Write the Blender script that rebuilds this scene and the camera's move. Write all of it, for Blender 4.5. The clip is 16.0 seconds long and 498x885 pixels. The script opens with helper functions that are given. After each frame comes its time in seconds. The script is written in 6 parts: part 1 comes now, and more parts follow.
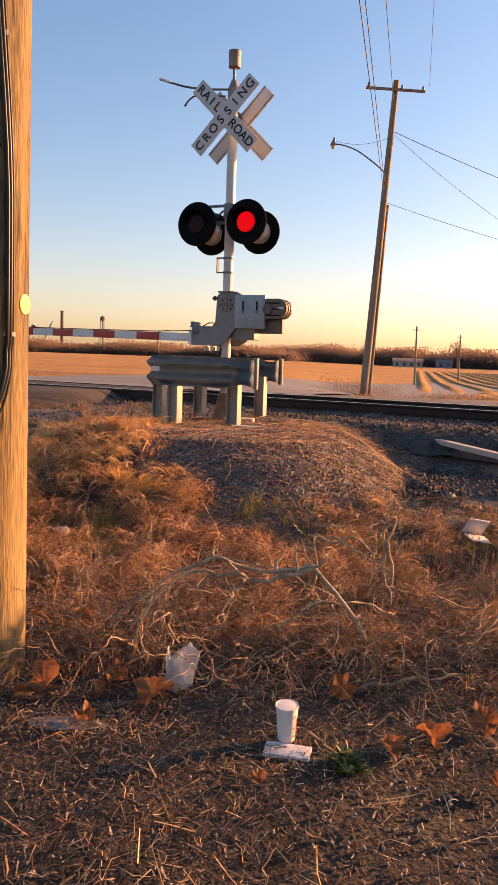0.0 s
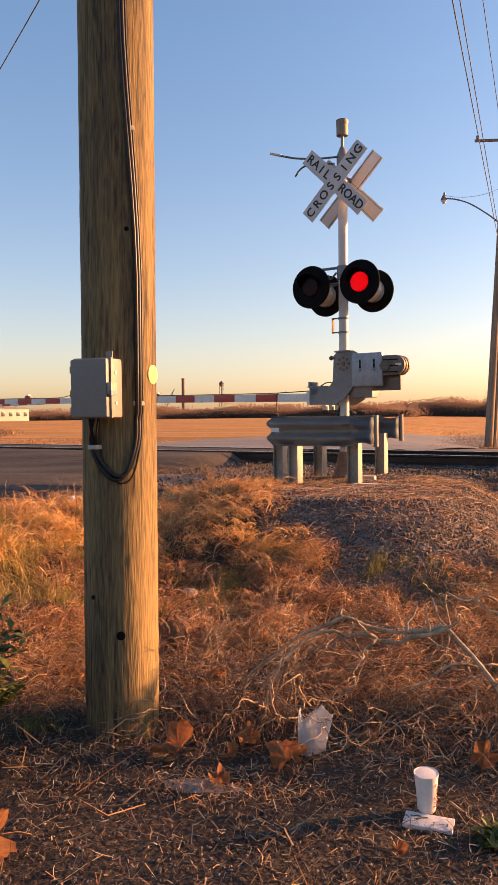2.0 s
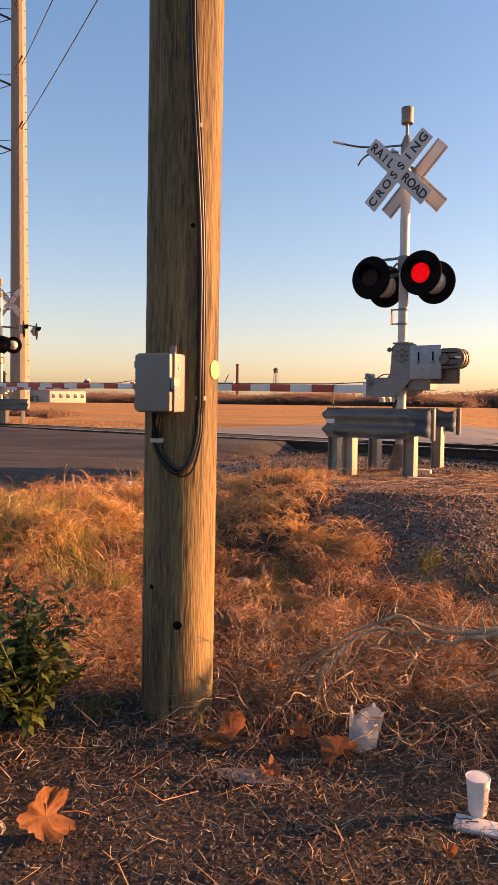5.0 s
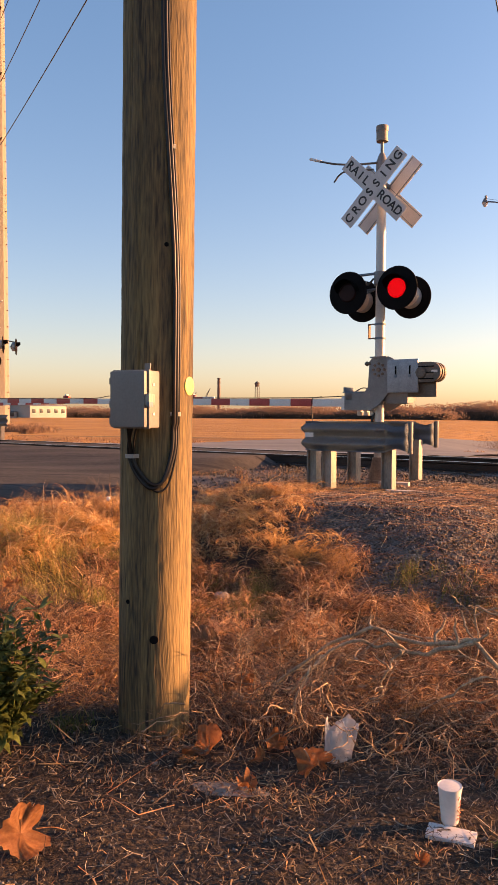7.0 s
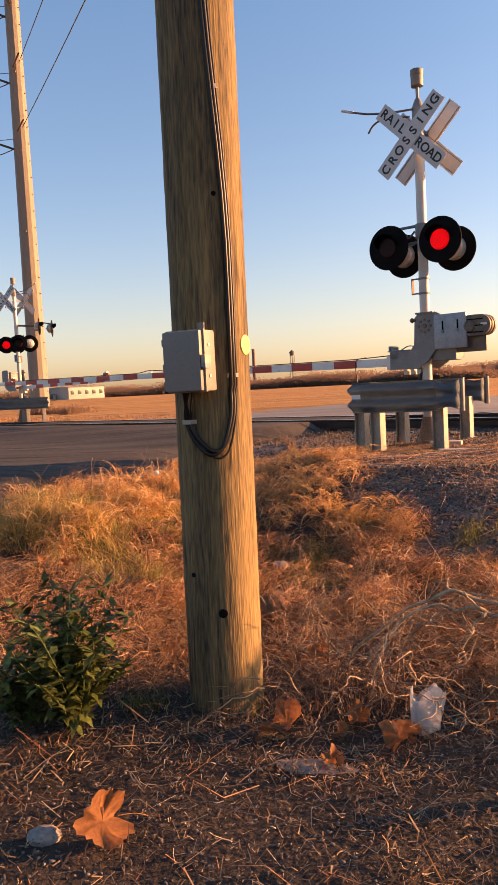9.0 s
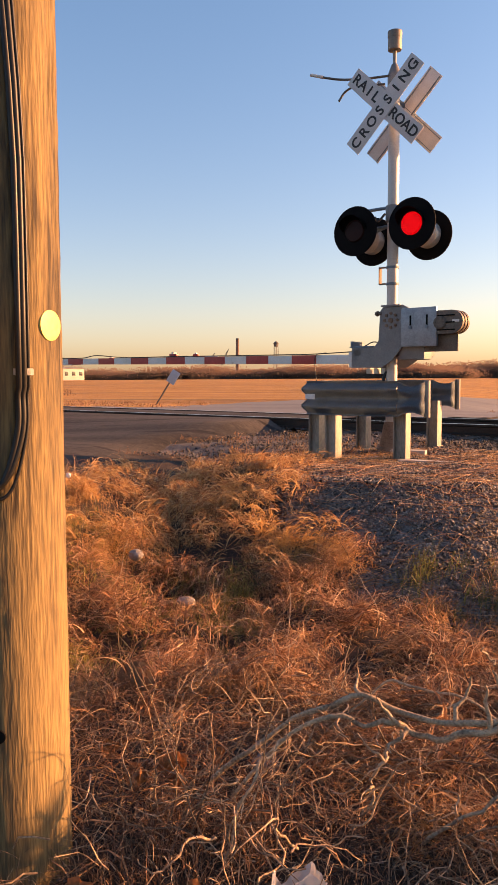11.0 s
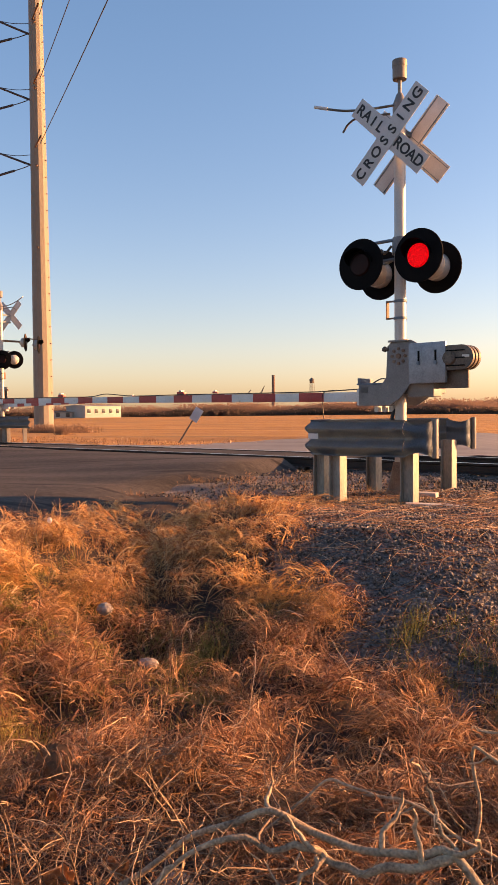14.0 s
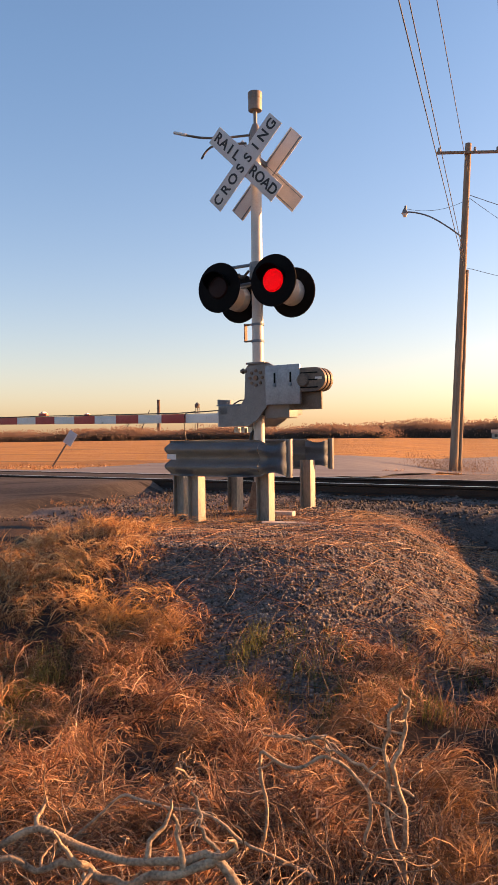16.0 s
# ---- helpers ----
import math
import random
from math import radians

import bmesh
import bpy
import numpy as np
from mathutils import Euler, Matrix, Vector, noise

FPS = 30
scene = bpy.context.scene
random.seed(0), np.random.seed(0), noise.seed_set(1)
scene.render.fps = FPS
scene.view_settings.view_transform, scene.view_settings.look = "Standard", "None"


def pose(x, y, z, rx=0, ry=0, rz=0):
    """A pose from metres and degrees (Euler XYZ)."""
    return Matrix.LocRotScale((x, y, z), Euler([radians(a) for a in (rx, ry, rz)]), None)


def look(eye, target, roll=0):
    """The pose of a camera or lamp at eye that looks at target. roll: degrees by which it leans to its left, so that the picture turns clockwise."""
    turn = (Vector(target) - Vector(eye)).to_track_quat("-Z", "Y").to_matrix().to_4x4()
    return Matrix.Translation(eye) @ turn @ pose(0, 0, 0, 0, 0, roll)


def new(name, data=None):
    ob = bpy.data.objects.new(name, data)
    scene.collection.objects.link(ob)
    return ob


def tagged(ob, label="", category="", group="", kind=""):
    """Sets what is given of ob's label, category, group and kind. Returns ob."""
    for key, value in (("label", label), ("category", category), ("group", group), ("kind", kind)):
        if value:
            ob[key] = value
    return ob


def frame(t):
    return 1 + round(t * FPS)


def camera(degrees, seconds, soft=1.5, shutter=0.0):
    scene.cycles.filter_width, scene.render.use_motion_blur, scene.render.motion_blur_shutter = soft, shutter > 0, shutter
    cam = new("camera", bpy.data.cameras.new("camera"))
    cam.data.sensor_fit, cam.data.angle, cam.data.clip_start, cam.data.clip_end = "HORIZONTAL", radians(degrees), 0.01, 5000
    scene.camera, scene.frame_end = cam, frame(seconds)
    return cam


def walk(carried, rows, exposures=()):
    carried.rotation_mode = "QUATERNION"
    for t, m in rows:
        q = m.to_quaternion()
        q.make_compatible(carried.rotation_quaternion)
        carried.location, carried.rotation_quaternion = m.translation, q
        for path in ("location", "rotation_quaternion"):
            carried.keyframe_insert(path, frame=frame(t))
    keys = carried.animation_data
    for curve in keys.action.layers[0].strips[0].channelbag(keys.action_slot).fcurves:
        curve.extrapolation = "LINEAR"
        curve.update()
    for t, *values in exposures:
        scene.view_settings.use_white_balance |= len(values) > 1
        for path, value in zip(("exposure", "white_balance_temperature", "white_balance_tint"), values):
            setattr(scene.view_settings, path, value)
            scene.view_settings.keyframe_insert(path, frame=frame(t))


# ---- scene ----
cam = camera(36.0, 16.0)
PATH = [
    (0, (0.149, -1.028, 1.403), (0.19, 0.959, 1.18), 2.0),
    (0.5, (0.129, -1.047, 1.427), (-0.034, 0.94, 1.271), 0.9),
    (1, (0.106, -1.062, 1.423), (-0.259, 0.904, 1.361), 0.6),
    (1.5, (0.126, -1.072, 1.41), (-0.253, 0.891, 1.362), 0.6),
    (2, (0.136, -1.057, 1.403), (-0.136, 0.923, 1.332), -0.7),
    (2.5, (0.158, -1.042, 1.415), (-0.018, 0.947, 1.3), -0.7),
    (3, (0.162, -1.069, 1.417), (0.097, 0.926, 1.291), -0.2),
    (3.5, (0.157, -1.064, 1.427), (0.081, 0.929, 1.277), 0.3),
    (4, (0.125, -1.077, 1.44), (-0.175, 0.893, 1.27), 0.8),
    (4.2, (0.108, -1.077, 1.444), (-0.277, 0.879, 1.287), 0.8),
    (6.3, (0.127, -1.117, 1.451), (-0.285, 0.839, 1.381), 0.7),
    (6.5, (0.131, -1.106, 1.456), (-0.261, 0.854, 1.39), 0.5),
    (7, (0.152, -1.126, 1.455), (-0.209, 0.84, 1.385), 0.3),
    (7.5, (0.154, -1.2, 1.449), (-0.244, 0.758, 1.371), 0.7),
    (8, (0.075, -1.267, 1.437), (-0.401, 0.673, 1.357), -0.6),
    (8.5, (-0.052, -1.249, 1.396), (-0.553, 0.684, 1.275), -2.3),
    (9, (0.009, -0.952, 1.407), (-0.451, 0.989, 1.263), -3.0),
    (9.5, (0.051, -0.661, 1.411), (-0.332, 1.291, 1.201), -1.4),
    (10, (0.013, -0.281, 1.418), (-0.335, 1.674, 1.177), -0.8),
    (10.2, (0.042, -0.161, 1.42), (-0.319, 1.792, 1.185), -0.6),
    (12.3, (0.494, 0.709, 1.484), (-0.069, 2.626, 1.399), -0.5),
    (12.5, (0.51, 0.736, 1.483), (-0.106, 2.636, 1.39), -0.2),
    (13, (0.507, 0.77, 1.489), (-0.173, 2.648, 1.396), -0.4),
    (13.5, (0.527, 0.741, 1.478), (-0.103, 2.638, 1.4), -0.7),
    (14, (0.551, 0.753, 1.469), (0.047, 2.686, 1.392), -0.6),
    (14.5, (0.553, 0.755, 1.48), (0.095, 2.699, 1.374), -0.5),
    (15, (0.559, 0.75, 1.479), (0.08, 2.688, 1.364), -0.9),
    (15.5, (0.675, 0.758, 1.452), (0.299, 2.721, 1.389), -0.8),
    (16, (0.859, 0.794, 1.42), (0.647, 2.782, 1.404), -0.7),
]
walk(cam, [(t, look(eye, target, roll)) for t, eye, target, roll in PATH], [(0.0, 1.74, 8650, 28)])

# ---- world, sun, exposure ----
SUN_AZ, SUN_EL = radians(70), radians(12)
world = bpy.data.worlds.new("sky")
scene.world = world
world.use_nodes = True
wt = world.node_tree
sky = wt.nodes.new("ShaderNodeTexSky")
sky.sky_type = "NISHITA"
sky.sun_disc = False
sky.sun_elevation, sky.sun_rotation = SUN_EL, SUN_AZ
sky.air_density, sky.dust_density, sky.ozone_density = 1.0, 1.1, 3.0
hs = wt.nodes.new("ShaderNodeHueSaturation")
hs.inputs["Saturation"].default_value = 1.12
tc = wt.nodes.new("ShaderNodeTexCoord")
sep = wt.nodes.new("ShaderNodeSeparateXYZ")
haze = wt.nodes.new("ShaderNodeValToRGB")
for e, (pos, c) in zip(haze.color_ramp.elements, ((0.0, (1.04, 0.885, 0.89)), (0.45, (0.96, 1.035, 1.055)))):
    e.position, e.color = pos, (*c, 1)
mul = wt.nodes.new("ShaderNodeMix")
mul.data_type, mul.blend_type = "RGBA", "MULTIPLY"
mul.inputs[0].default_value = 1.0
wt.links.new(sky.outputs[0], hs.inputs["Color"])
wt.links.new(tc.outputs["Generated"], sep.inputs[0])
wt.links.new(sep.outputs["Z"], haze.inputs[0])
wt.links.new(hs.outputs[0], mul.inputs[6])
wt.links.new(haze.outputs[0], mul.inputs[7])
wt.links.new(mul.outputs[2], wt.nodes["Background"].inputs[0])
wt.nodes["Background"].inputs[1].default_value = 0.0945
sun = new("sun", bpy.data.lights.new("sun", "SUN"))
sun.data.energy, sun.data.angle, sun.data.color = 5.0, radians(0.6), (1.0, 0.56, 0.27)
sun_way = Vector((math.sin(SUN_AZ) * math.cos(SUN_EL), math.cos(SUN_AZ) * math.cos(SUN_EL), math.sin(SUN_EL)))
sun.matrix_world = look(sun_way * 50, (0, 0, 0))

# ---- helpers of this scene ----
rng = np.random.default_rng(7)
RU, RV = (0.895, -0.446), (0.446, 0.895)      # along the track, across it


def uv(u, v):
    return (u * RU[0] + v * RV[0], 10 + u * RU[1] + v * RV[1])


def sm(a, lo, hi):
    s = np.clip((a - lo) / (hi - lo), 0, 1)
    return s * s * (3 - 2 * s)


def wob(x, y, k, seed=0.0):
    """Cheap smooth noise in about -1..1."""
    return (np.sin(x * k + 1.7 * np.sin(y * k * 0.7 + seed) + seed) + np.sin(y * k * 1.3 + 1.3 * np.sin(x * k * 0.9 + seed * 2) + 2 * seed)) * 0.5


def uv_of(x, y):
    return x * RU[0] + (y - 10) * RU[1], x * RV[0] + (y - 10) * RV[1]


def lumps(x, y):
    """Uneven hummocks about half a metre across, in about -1..1."""
    a, b = 0.8 * x + 0.6 * y, 0.8 * y - 0.6 * x
    k = wob(x, y, 4.3, 3.0) + 0.7 * wob(a, b, 6.9, 5.0) + 0.4 * wob(b, a, 11.3, 2.0)
    return np.clip(k, -1.2, 1.2) / 1.2


def terrain(x, y):
    x, y = np.asarray(x, float), np.asarray(y, float)
    u, v = uv_of(x, y)
    z = -0.16 * sm(y, 2.6, 4.4)
    left = sm(-x, 1.2, 3.0) * sm(y, 1.6, 5.0) * 0.52
    grade = 0.60 * sm(v, -2.6, 0.4)
    grade_r = 0.50 * sm(v, -0.4, 1.7)
    w = sm(x, 1.2, 3.0)
    z = z + np.maximum(left, grade * (1 - w) + grade_r * w)
    d = np.hypot((x - 0.35) / np.where(x > 0.35, 2.4, 4.2), (y - 9.1) / np.where(y < 9.1, 3.9, 3.0))
    mound = 0.47 * (1 - sm(d, 0.25, 1.0)) * 1.35
    z = np.maximum(z, np.minimum(mound, 0.47) - 0.16 * sm(d, 0.6, 1.05))
    far = sm(v, 0.5, 3.0)
    z = z * (1 - far) + 0.5 * far
    right = sm(x / (np.abs(y) + 1.0), 0.02, 0.2)
    z = z - right * (0.68 * sm(y, 17, 31) + 0.55 * sm(y, 31, 90))
    z = z - 0.35 * sm(y, 30, 55) * (1 - right)
    near = 1 - sm(np.hypot(x, y - 4), 12, 25)
    z = z + near * (0.025 * wob(x, y, 2.3, 1.0) + 0.012 * wob(x, y, 7.0, 2.0))
    grassy = sm(y, 3.0, 3.7) * (1 - sm(v, -2.4, -1.6)) * sm(u, -1.9, -1.2) * sm(d, 0.85, 1.1) * near
    return z + 0.075 * grassy * lumps(x, y)


def tz(x, y):
    return float(terrain(x, y))


def np_mesh(name, verts, faces):
    """A mesh from arrays: faces is (n, k) with one k."""
    me = bpy.data.meshes.new(name)
    verts, faces = np.asarray(verts, np.float32), np.asarray(faces, np.int32)
    n, k = faces.shape
    me.vertices.add(len(verts))
    me.vertices.foreach_set("co", verts.ravel())
    me.loops.add(n * k)
    me.loops.foreach_set("vertex_index", faces.ravel())
    me.polygons.add(n)
    me.polygons.foreach_set("loop_start", np.arange(0, n * k, k, dtype=np.int32))
    me.update(calc_edges=True)
    return me


def smooth(me, angle=40):
    me.polygons.foreach_set("use_smooth", [True] * len(me.polygons))
    me.set_sharp_from_angle(angle=radians(angle))


def top(name, me, material, label="", category="", group="", kind="", at=None):
    """A top-level object."""
    ob = new(name, me)
    if me is not None and material is not None:
        me.materials.append(material)
    if at is not None:
        ob.matrix_world = at
    return tagged(ob, label, category, group, kind)


def part(name, bm, material, parent, label=""):
    """Links a bmesh or a mesh as ONE object under a thing or a part."""
    if isinstance(bm, bmesh.types.BMesh):
        me = bpy.data.meshes.new(name)
        bm.to_mesh(me)
        bm.free()
        smooth(me)
    else:
        me = bm
    if material is not None and not me.materials:
        me.materials.append(material)
    ob = new(name, me)
    ob.parent = parent
    if label:
        ob["label"] = label
    return ob


def empty(name, m, label, category, group=""):
    ob = new(name)
    ob.empty_display_size = 0.1
    ob.matrix_world = m
    return tagged(ob, label, category, group)


def box(sx, sy, sz, at=(0, 0, 0), bevel=0.006, rot=None, bm=None):
    own = bm is None
    bm = bm or bmesh.new()
    m = Matrix.Translation(at) @ (rot or Matrix()) @ Matrix.Diagonal((sx, sy, sz, 1))
    r = bmesh.ops.create_cube(bm, size=1, matrix=m)
    if bevel:
        es = list({e for v in r["verts"] for e in v.link_edges})
        bmesh.ops.bevel(bm, geom=es, offset=min(bevel, min(sx, sy, sz) * 0.4), segments=2, affect="EDGES", profile=0.7)
    return bm


def cyl(r1, r2, p, q, n=20, bevel=0.0, bm=None):
    bm = bm or bmesh.new()
    p, q = Vector(p), Vector(q)
    way = q - p
    m = Matrix.Translation((p + q) / 2) @ way.to_track_quat("Z", "Y").to_matrix().to_4x4()
    r = bmesh.ops.create_cone(bm, cap_ends=True, segments=n, radius1=r1, radius2=r2, depth=way.length, matrix=m)
    if bevel:
        rim = [e for e in {e for v in r["verts"] for e in v.link_edges} if any(len(f.verts) > 4 for f in e.link_faces)]
        bmesh.ops.bevel(bm, geom=rim, offset=bevel, segments=2, affect="EDGES", profile=0.7)
    return bm


def tube_arrays(points, radii, n=6):
    pts = np.asarray(points, float)
    rad = np.broadcast_to(np.asarray(radii, float), (len(pts),))
    tan = np.gradient(pts, axis=0)
    tan /= np.linalg.norm(tan, axis=1)[:, None] + 1e-9
    ref = np.array([0.0, 0, 1]) if abs(tan[:, 2]).mean() < 0.8 else np.array([1.0, 0, 0])
    a = np.cross(tan, ref)
    a /= np.linalg.norm(a, axis=1)[:, None] + 1e-9
    b = np.cross(tan, a)
    ang = np.arange(n) * 2 * np.pi / n
    ring = pts[:, None] + rad[:, None, None] * (np.cos(ang)[None, :, None] * a[:, None] + np.sin(ang)[None, :, None] * b[:, None])
    m = len(pts)
    i, j = np.meshgrid(np.arange(m - 1), np.arange(n), indexing="ij")
    f = np.stack([i * n + j, i * n + (j + 1) % n, (i + 1) * n + (j + 1) % n, (i + 1) * n + j], -1).reshape(-1, 4)
    return ring.reshape(-1, 3), f


def tubes(name, runs, n=6):
    vs, fs, k = [], [], 0
    for p, r in runs:
        v, f = tube_arrays(p, r, n)
        vs.append(v), fs.append(f + k)
        k += len(v)
    me = np_mesh(name, np.concatenate(vs), np.concatenate(fs))
    me.polygons.foreach_set("use_smooth", [True] * len(me.polygons))
    return me


def curve(ctrl, n=24):
    """Smooth run of points through a few control points."""
    c = np.asarray(ctrl, float)
    c = np.concatenate([[2 * c[0] - c[1]], c, [2 * c[-1] - c[-2]]])
    out, m = [], len(c) - 3
    for s in np.linspace(0, m - 1e-6, n):
        i = int(s)
        t = s - i
        p0, p1, p2, p3 = c[i:i + 4]
        out.append(0.5 * (2 * p1 + (p2 - p0) * t + (2 * p0 - 5 * p1 + 4 * p2 - p3) * t ** 2 + (3 * p1 - p0 - 3 * p2 + p3) * t ** 3))
    return np.array(out)


def sag(p, q, drop, n=24):
    p, q = np.array(p, float), np.array(q, float)
    s = np.linspace(0, 1, n)[:, None]
    pts = p + (q - p) * s
    pts[:, 2] -= (4 * s * (1 - s))[:, 0] * drop
    return pts


def crooked(p, way, length, r0, steps=9, kink=0.25, droop=0.0, gen=rng):
    """A kinked twig: points and radii."""
    pts, d = [np.array(p, float)], np.array(way, float)
    d /= np.linalg.norm(d)
    for _ in range(steps):
        d = d + gen.normal(0, kink, 3)
        d[2] -= droop
        d /= np.linalg.norm(d)
        pts.append(pts[-1] + d * length / steps)
    return np.array(pts), np.linspace(r0, r0 * 0.35, steps + 1)


# ---- materials ----
def mat(name, c1, c2, rough=0.8, metal=0.0, big=3.0, fine=60.0, bump=0.25, dist=0.004, stretch=(1, 1, 1), mix=0.5, spec=0.4, wear=None, random=0.0, trans=0.0, coords="Object", contrast=1.0):
    """Two colours mixed by noise at two scales, with fine relief; optional wear colour, change from piece to piece, and light passing through."""
    m = bpy.data.materials.new(name)
    m.use_nodes = True
    t = m.node_tree
    N, L = t.nodes, t.links
    p = N["Principled BSDF"]
    tc = N.new("ShaderNodeTexCoord")
    mp = N.new("ShaderNodeMapping")
    mp.inputs["Scale"].default_value = stretch
    L.new(tc.outputs[coords], mp.inputs[0])
    n1, n2 = N.new("ShaderNodeTexNoise"), N.new("ShaderNodeTexNoise")
    for n, s, d in ((n1, big, 4), (n2, fine, 5)):
        n.inputs["Scale"].default_value, n.inputs["Detail"].default_value = s, d
        L.new(mp.outputs[0], n.inputs[0])
    avg = N.new("ShaderNodeMix")
    avg.inputs[0].default_value = mix
    L.new(n1.outputs[0], avg.inputs[2]), L.new(n2.outputs[0], avg.inputs[3])
    mr = N.new("ShaderNodeMapRange")
    mr.inputs[1].default_value, mr.inputs[2].default_value = 0.5 - 0.16 / contrast, 0.5 + 0.16 / contrast
    L.new(avg.outputs[0], mr.inputs[0])
    col = N.new("ShaderNodeMix")
    col.data_type = "RGBA"
    col.inputs[6].default_value, col.inputs[7].default_value = (*c1, 1), (*c2, 1)
    L.new(mr.outputs[0], col.inputs[0])
    out = col.outputs[2]
    if wear:
        n3 = N.new("ShaderNodeTexNoise")
        n3.inputs["Scale"].default_value, n3.inputs["Detail"].default_value = wear[1], 6
        L.new(mp.outputs[0], n3.inputs[0])
        wr = N.new("ShaderNodeMapRange")
        wr.inputs[1].default_value, wr.inputs[2].default_value = wear[2], wear[2] + 0.08
        L.new(n3.outputs[0], wr.inputs[0])
        wc = N.new("ShaderNodeMix")
        wc.data_type = "RGBA"
        wc.inputs[7].default_value = (*wear[0], 1)
        L.new(wr.outputs[0], wc.inputs[0]), L.new(out, wc.inputs[6])
        out = wc.outputs[2]
    if random:
        g = N.new("ShaderNodeNewGeometry")
        hs = N.new("ShaderNodeHueSaturation")
        rr = N.new("ShaderNodeMapRange")
        rr.inputs[3].default_value, rr.inputs[4].default_value = 1 - random, 1 + random
        L.new(g.outputs["Random Per Island"], rr.inputs[0])
        L.new(rr.outputs[0], hs.inputs["Value"]), L.new(out, hs.inputs["Color"])
        out = hs.outputs[0]
    L.new(out, p.inputs["Base Color"])
    p.inputs["Roughness"].default_value, p.inputs["Metallic"].default_value = rough, metal
    p.inputs["Specular IOR Level"].default_value = spec
    if bump:
        b = N.new("ShaderNodeBump")
        b.inputs["Strength"].default_value, b.inputs["Distance"].default_value = bump, dist
        L.new(avg.outputs[0], b.inputs["Height"]), L.new(b.outputs[0], p.inputs["Normal"])
    if trans:
        tr, mx = N.new("ShaderNodeBsdfTranslucent"), N.new("ShaderNodeMixShader")
        mx.inputs[0].default_value = trans
        L.new(out, tr.inputs[0])
        L.new(p.outputs[0], mx.inputs[1]), L.new(tr.outputs[0], mx.inputs[2])
        L.new(mx.outputs[0], N["Material Output"].inputs[0])
    return m


def blades_mat(name, ramp, patch, trans=0.35):
    """Thin dry leaves: one colour a blade from a ramp, with a second colour coming in patches."""
    m = bpy.data.materials.new(name)
    m.use_nodes = True
    t = m.node_tree
    N, L = t.nodes, t.links
    p = N["Principled BSDF"]
    g = N.new("ShaderNodeNewGeometry")
    cr = N.new("ShaderNodeValToRGB")
    while len(cr.color_ramp.elements) < len(ramp):
        cr.color_ramp.elements.new(0.5)
    for e, (pos, c) in zip(cr.color_ramp.elements, ramp):
        e.position, e.color = pos, (*c, 1)
    L.new(g.outputs["Random Per Island"], cr.inputs[0])
    n = N.new("ShaderNodeTexNoise")
    n.inputs["Scale"].default_value, n.inputs["Detail"].default_value = 1.1, 3
    L.new(g.outputs["Position"], n.inputs[0])
    mr = N.new("ShaderNodeMapRange")
    mr.inputs[1].default_value, mr.inputs[2].default_value, mr.inputs[4].default_value = 0.5, 0.66, 0.75
    L.new(n.outputs[0], mr.inputs[0])
    mx = N.new("ShaderNodeMix")
    mx.data_type = "RGBA"
    mx.inputs[7].default_value = (*patch, 1)
    L.new(mr.outputs[0], mx.inputs[0]), L.new(cr.outputs[0], mx.inputs[6])
    L.new(mx.outputs[2], p.inputs["Base Color"])
    p.inputs["Roughness"].default_value = 0.6
    p.inputs["Specular IOR Level"].default_value = 0.3
    tr, ms = N.new("ShaderNodeBsdfTranslucent"), N.new("ShaderNodeMixShader")
    ms.inputs[0].default_value = trans
    L.new(mx.outputs[2], tr.inputs[0])
    L.new(p.outputs[0], ms.inputs[1]), L.new(tr.outputs[0], ms.inputs[2])
    L.new(ms.outputs[0], N["Material Output"].inputs[0])
    return m


def glow(name, c, strength):
    m = bpy.data.materials.new(name)
    m.use_nodes = True
    p = m.node_tree.nodes["Principled BSDF"]
    p.inputs["Base Color"].default_value = (*c, 1)
    p.inputs["Emission Color"].default_value = (*c, 1)
    p.inputs["Emission Strength"].default_value = strength
    return m


m_soil = mat("soil", (0.011, 0.0072, 0.005), (0.060, 0.040, 0.027), 0.95, big=2.5, fine=45, bump=0.9, dist=0.03, coords="Object", wear=((0.15, 0.12, 0.095), 30, 0.65))
m_turf = mat("turf", (0.012, 0.007, 0.0045), (0.055, 0.03, 0.017), 0.95, big=2.0, fine=40, bump=0.8, dist=0.03)
m_gravel = mat("gravel", (0.04, 0.035, 0.033), (0.19, 0.165, 0.15), 0.9, big=6, fine=55, bump=1.0, dist=0.03, mix=0.75, wear=((0.35, 0.32, 0.30), 48, 0.66))
m_field = mat("stubble_field", (0.25, 0.106, 0.024), (0.51, 0.245, 0.06), 0.95, big=0.12, fine=1.6, bump=1.0, dist=0.6, stretch=(0.5, 2.4, 1), contrast=1.2, wear=((0.15, 0.10, 0.045), 0.09, 0.60))
# streaks stretched along x put the road's long shadow bands into its colour
m_road = mat("asphalt", (0.020, 0.0185, 0.018), (0.088, 0.075, 0.066), 0.92, big=0.8, fine=40, bump=0.6, dist=0.012, stretch=(0.22, 1.9, 0), spec=0.2, contrast=1.5, mix=0.6, wear=((0.018, 0.0165, 0.016), 1.6, 0.56))
m_stone = mat("crushed_stone", (0.05, 0.044, 0.04), (0.20, 0.172, 0.15), 0.85, big=3, fine=60, bump=0.3, random=0.7)
m_ballast = mat("ballast_stone", (0.022, 0.021, 0.021), (0.10, 0.092, 0.086), 0.85, big=3, fine=60, bump=0.3, random=0.7)
m_bed = mat("ballast_bed", (0.018, 0.017, 0.016), (0.085, 0.078, 0.072), 0.9, big=6, fine=55, bump=1.0, dist=0.03, mix=0.75)
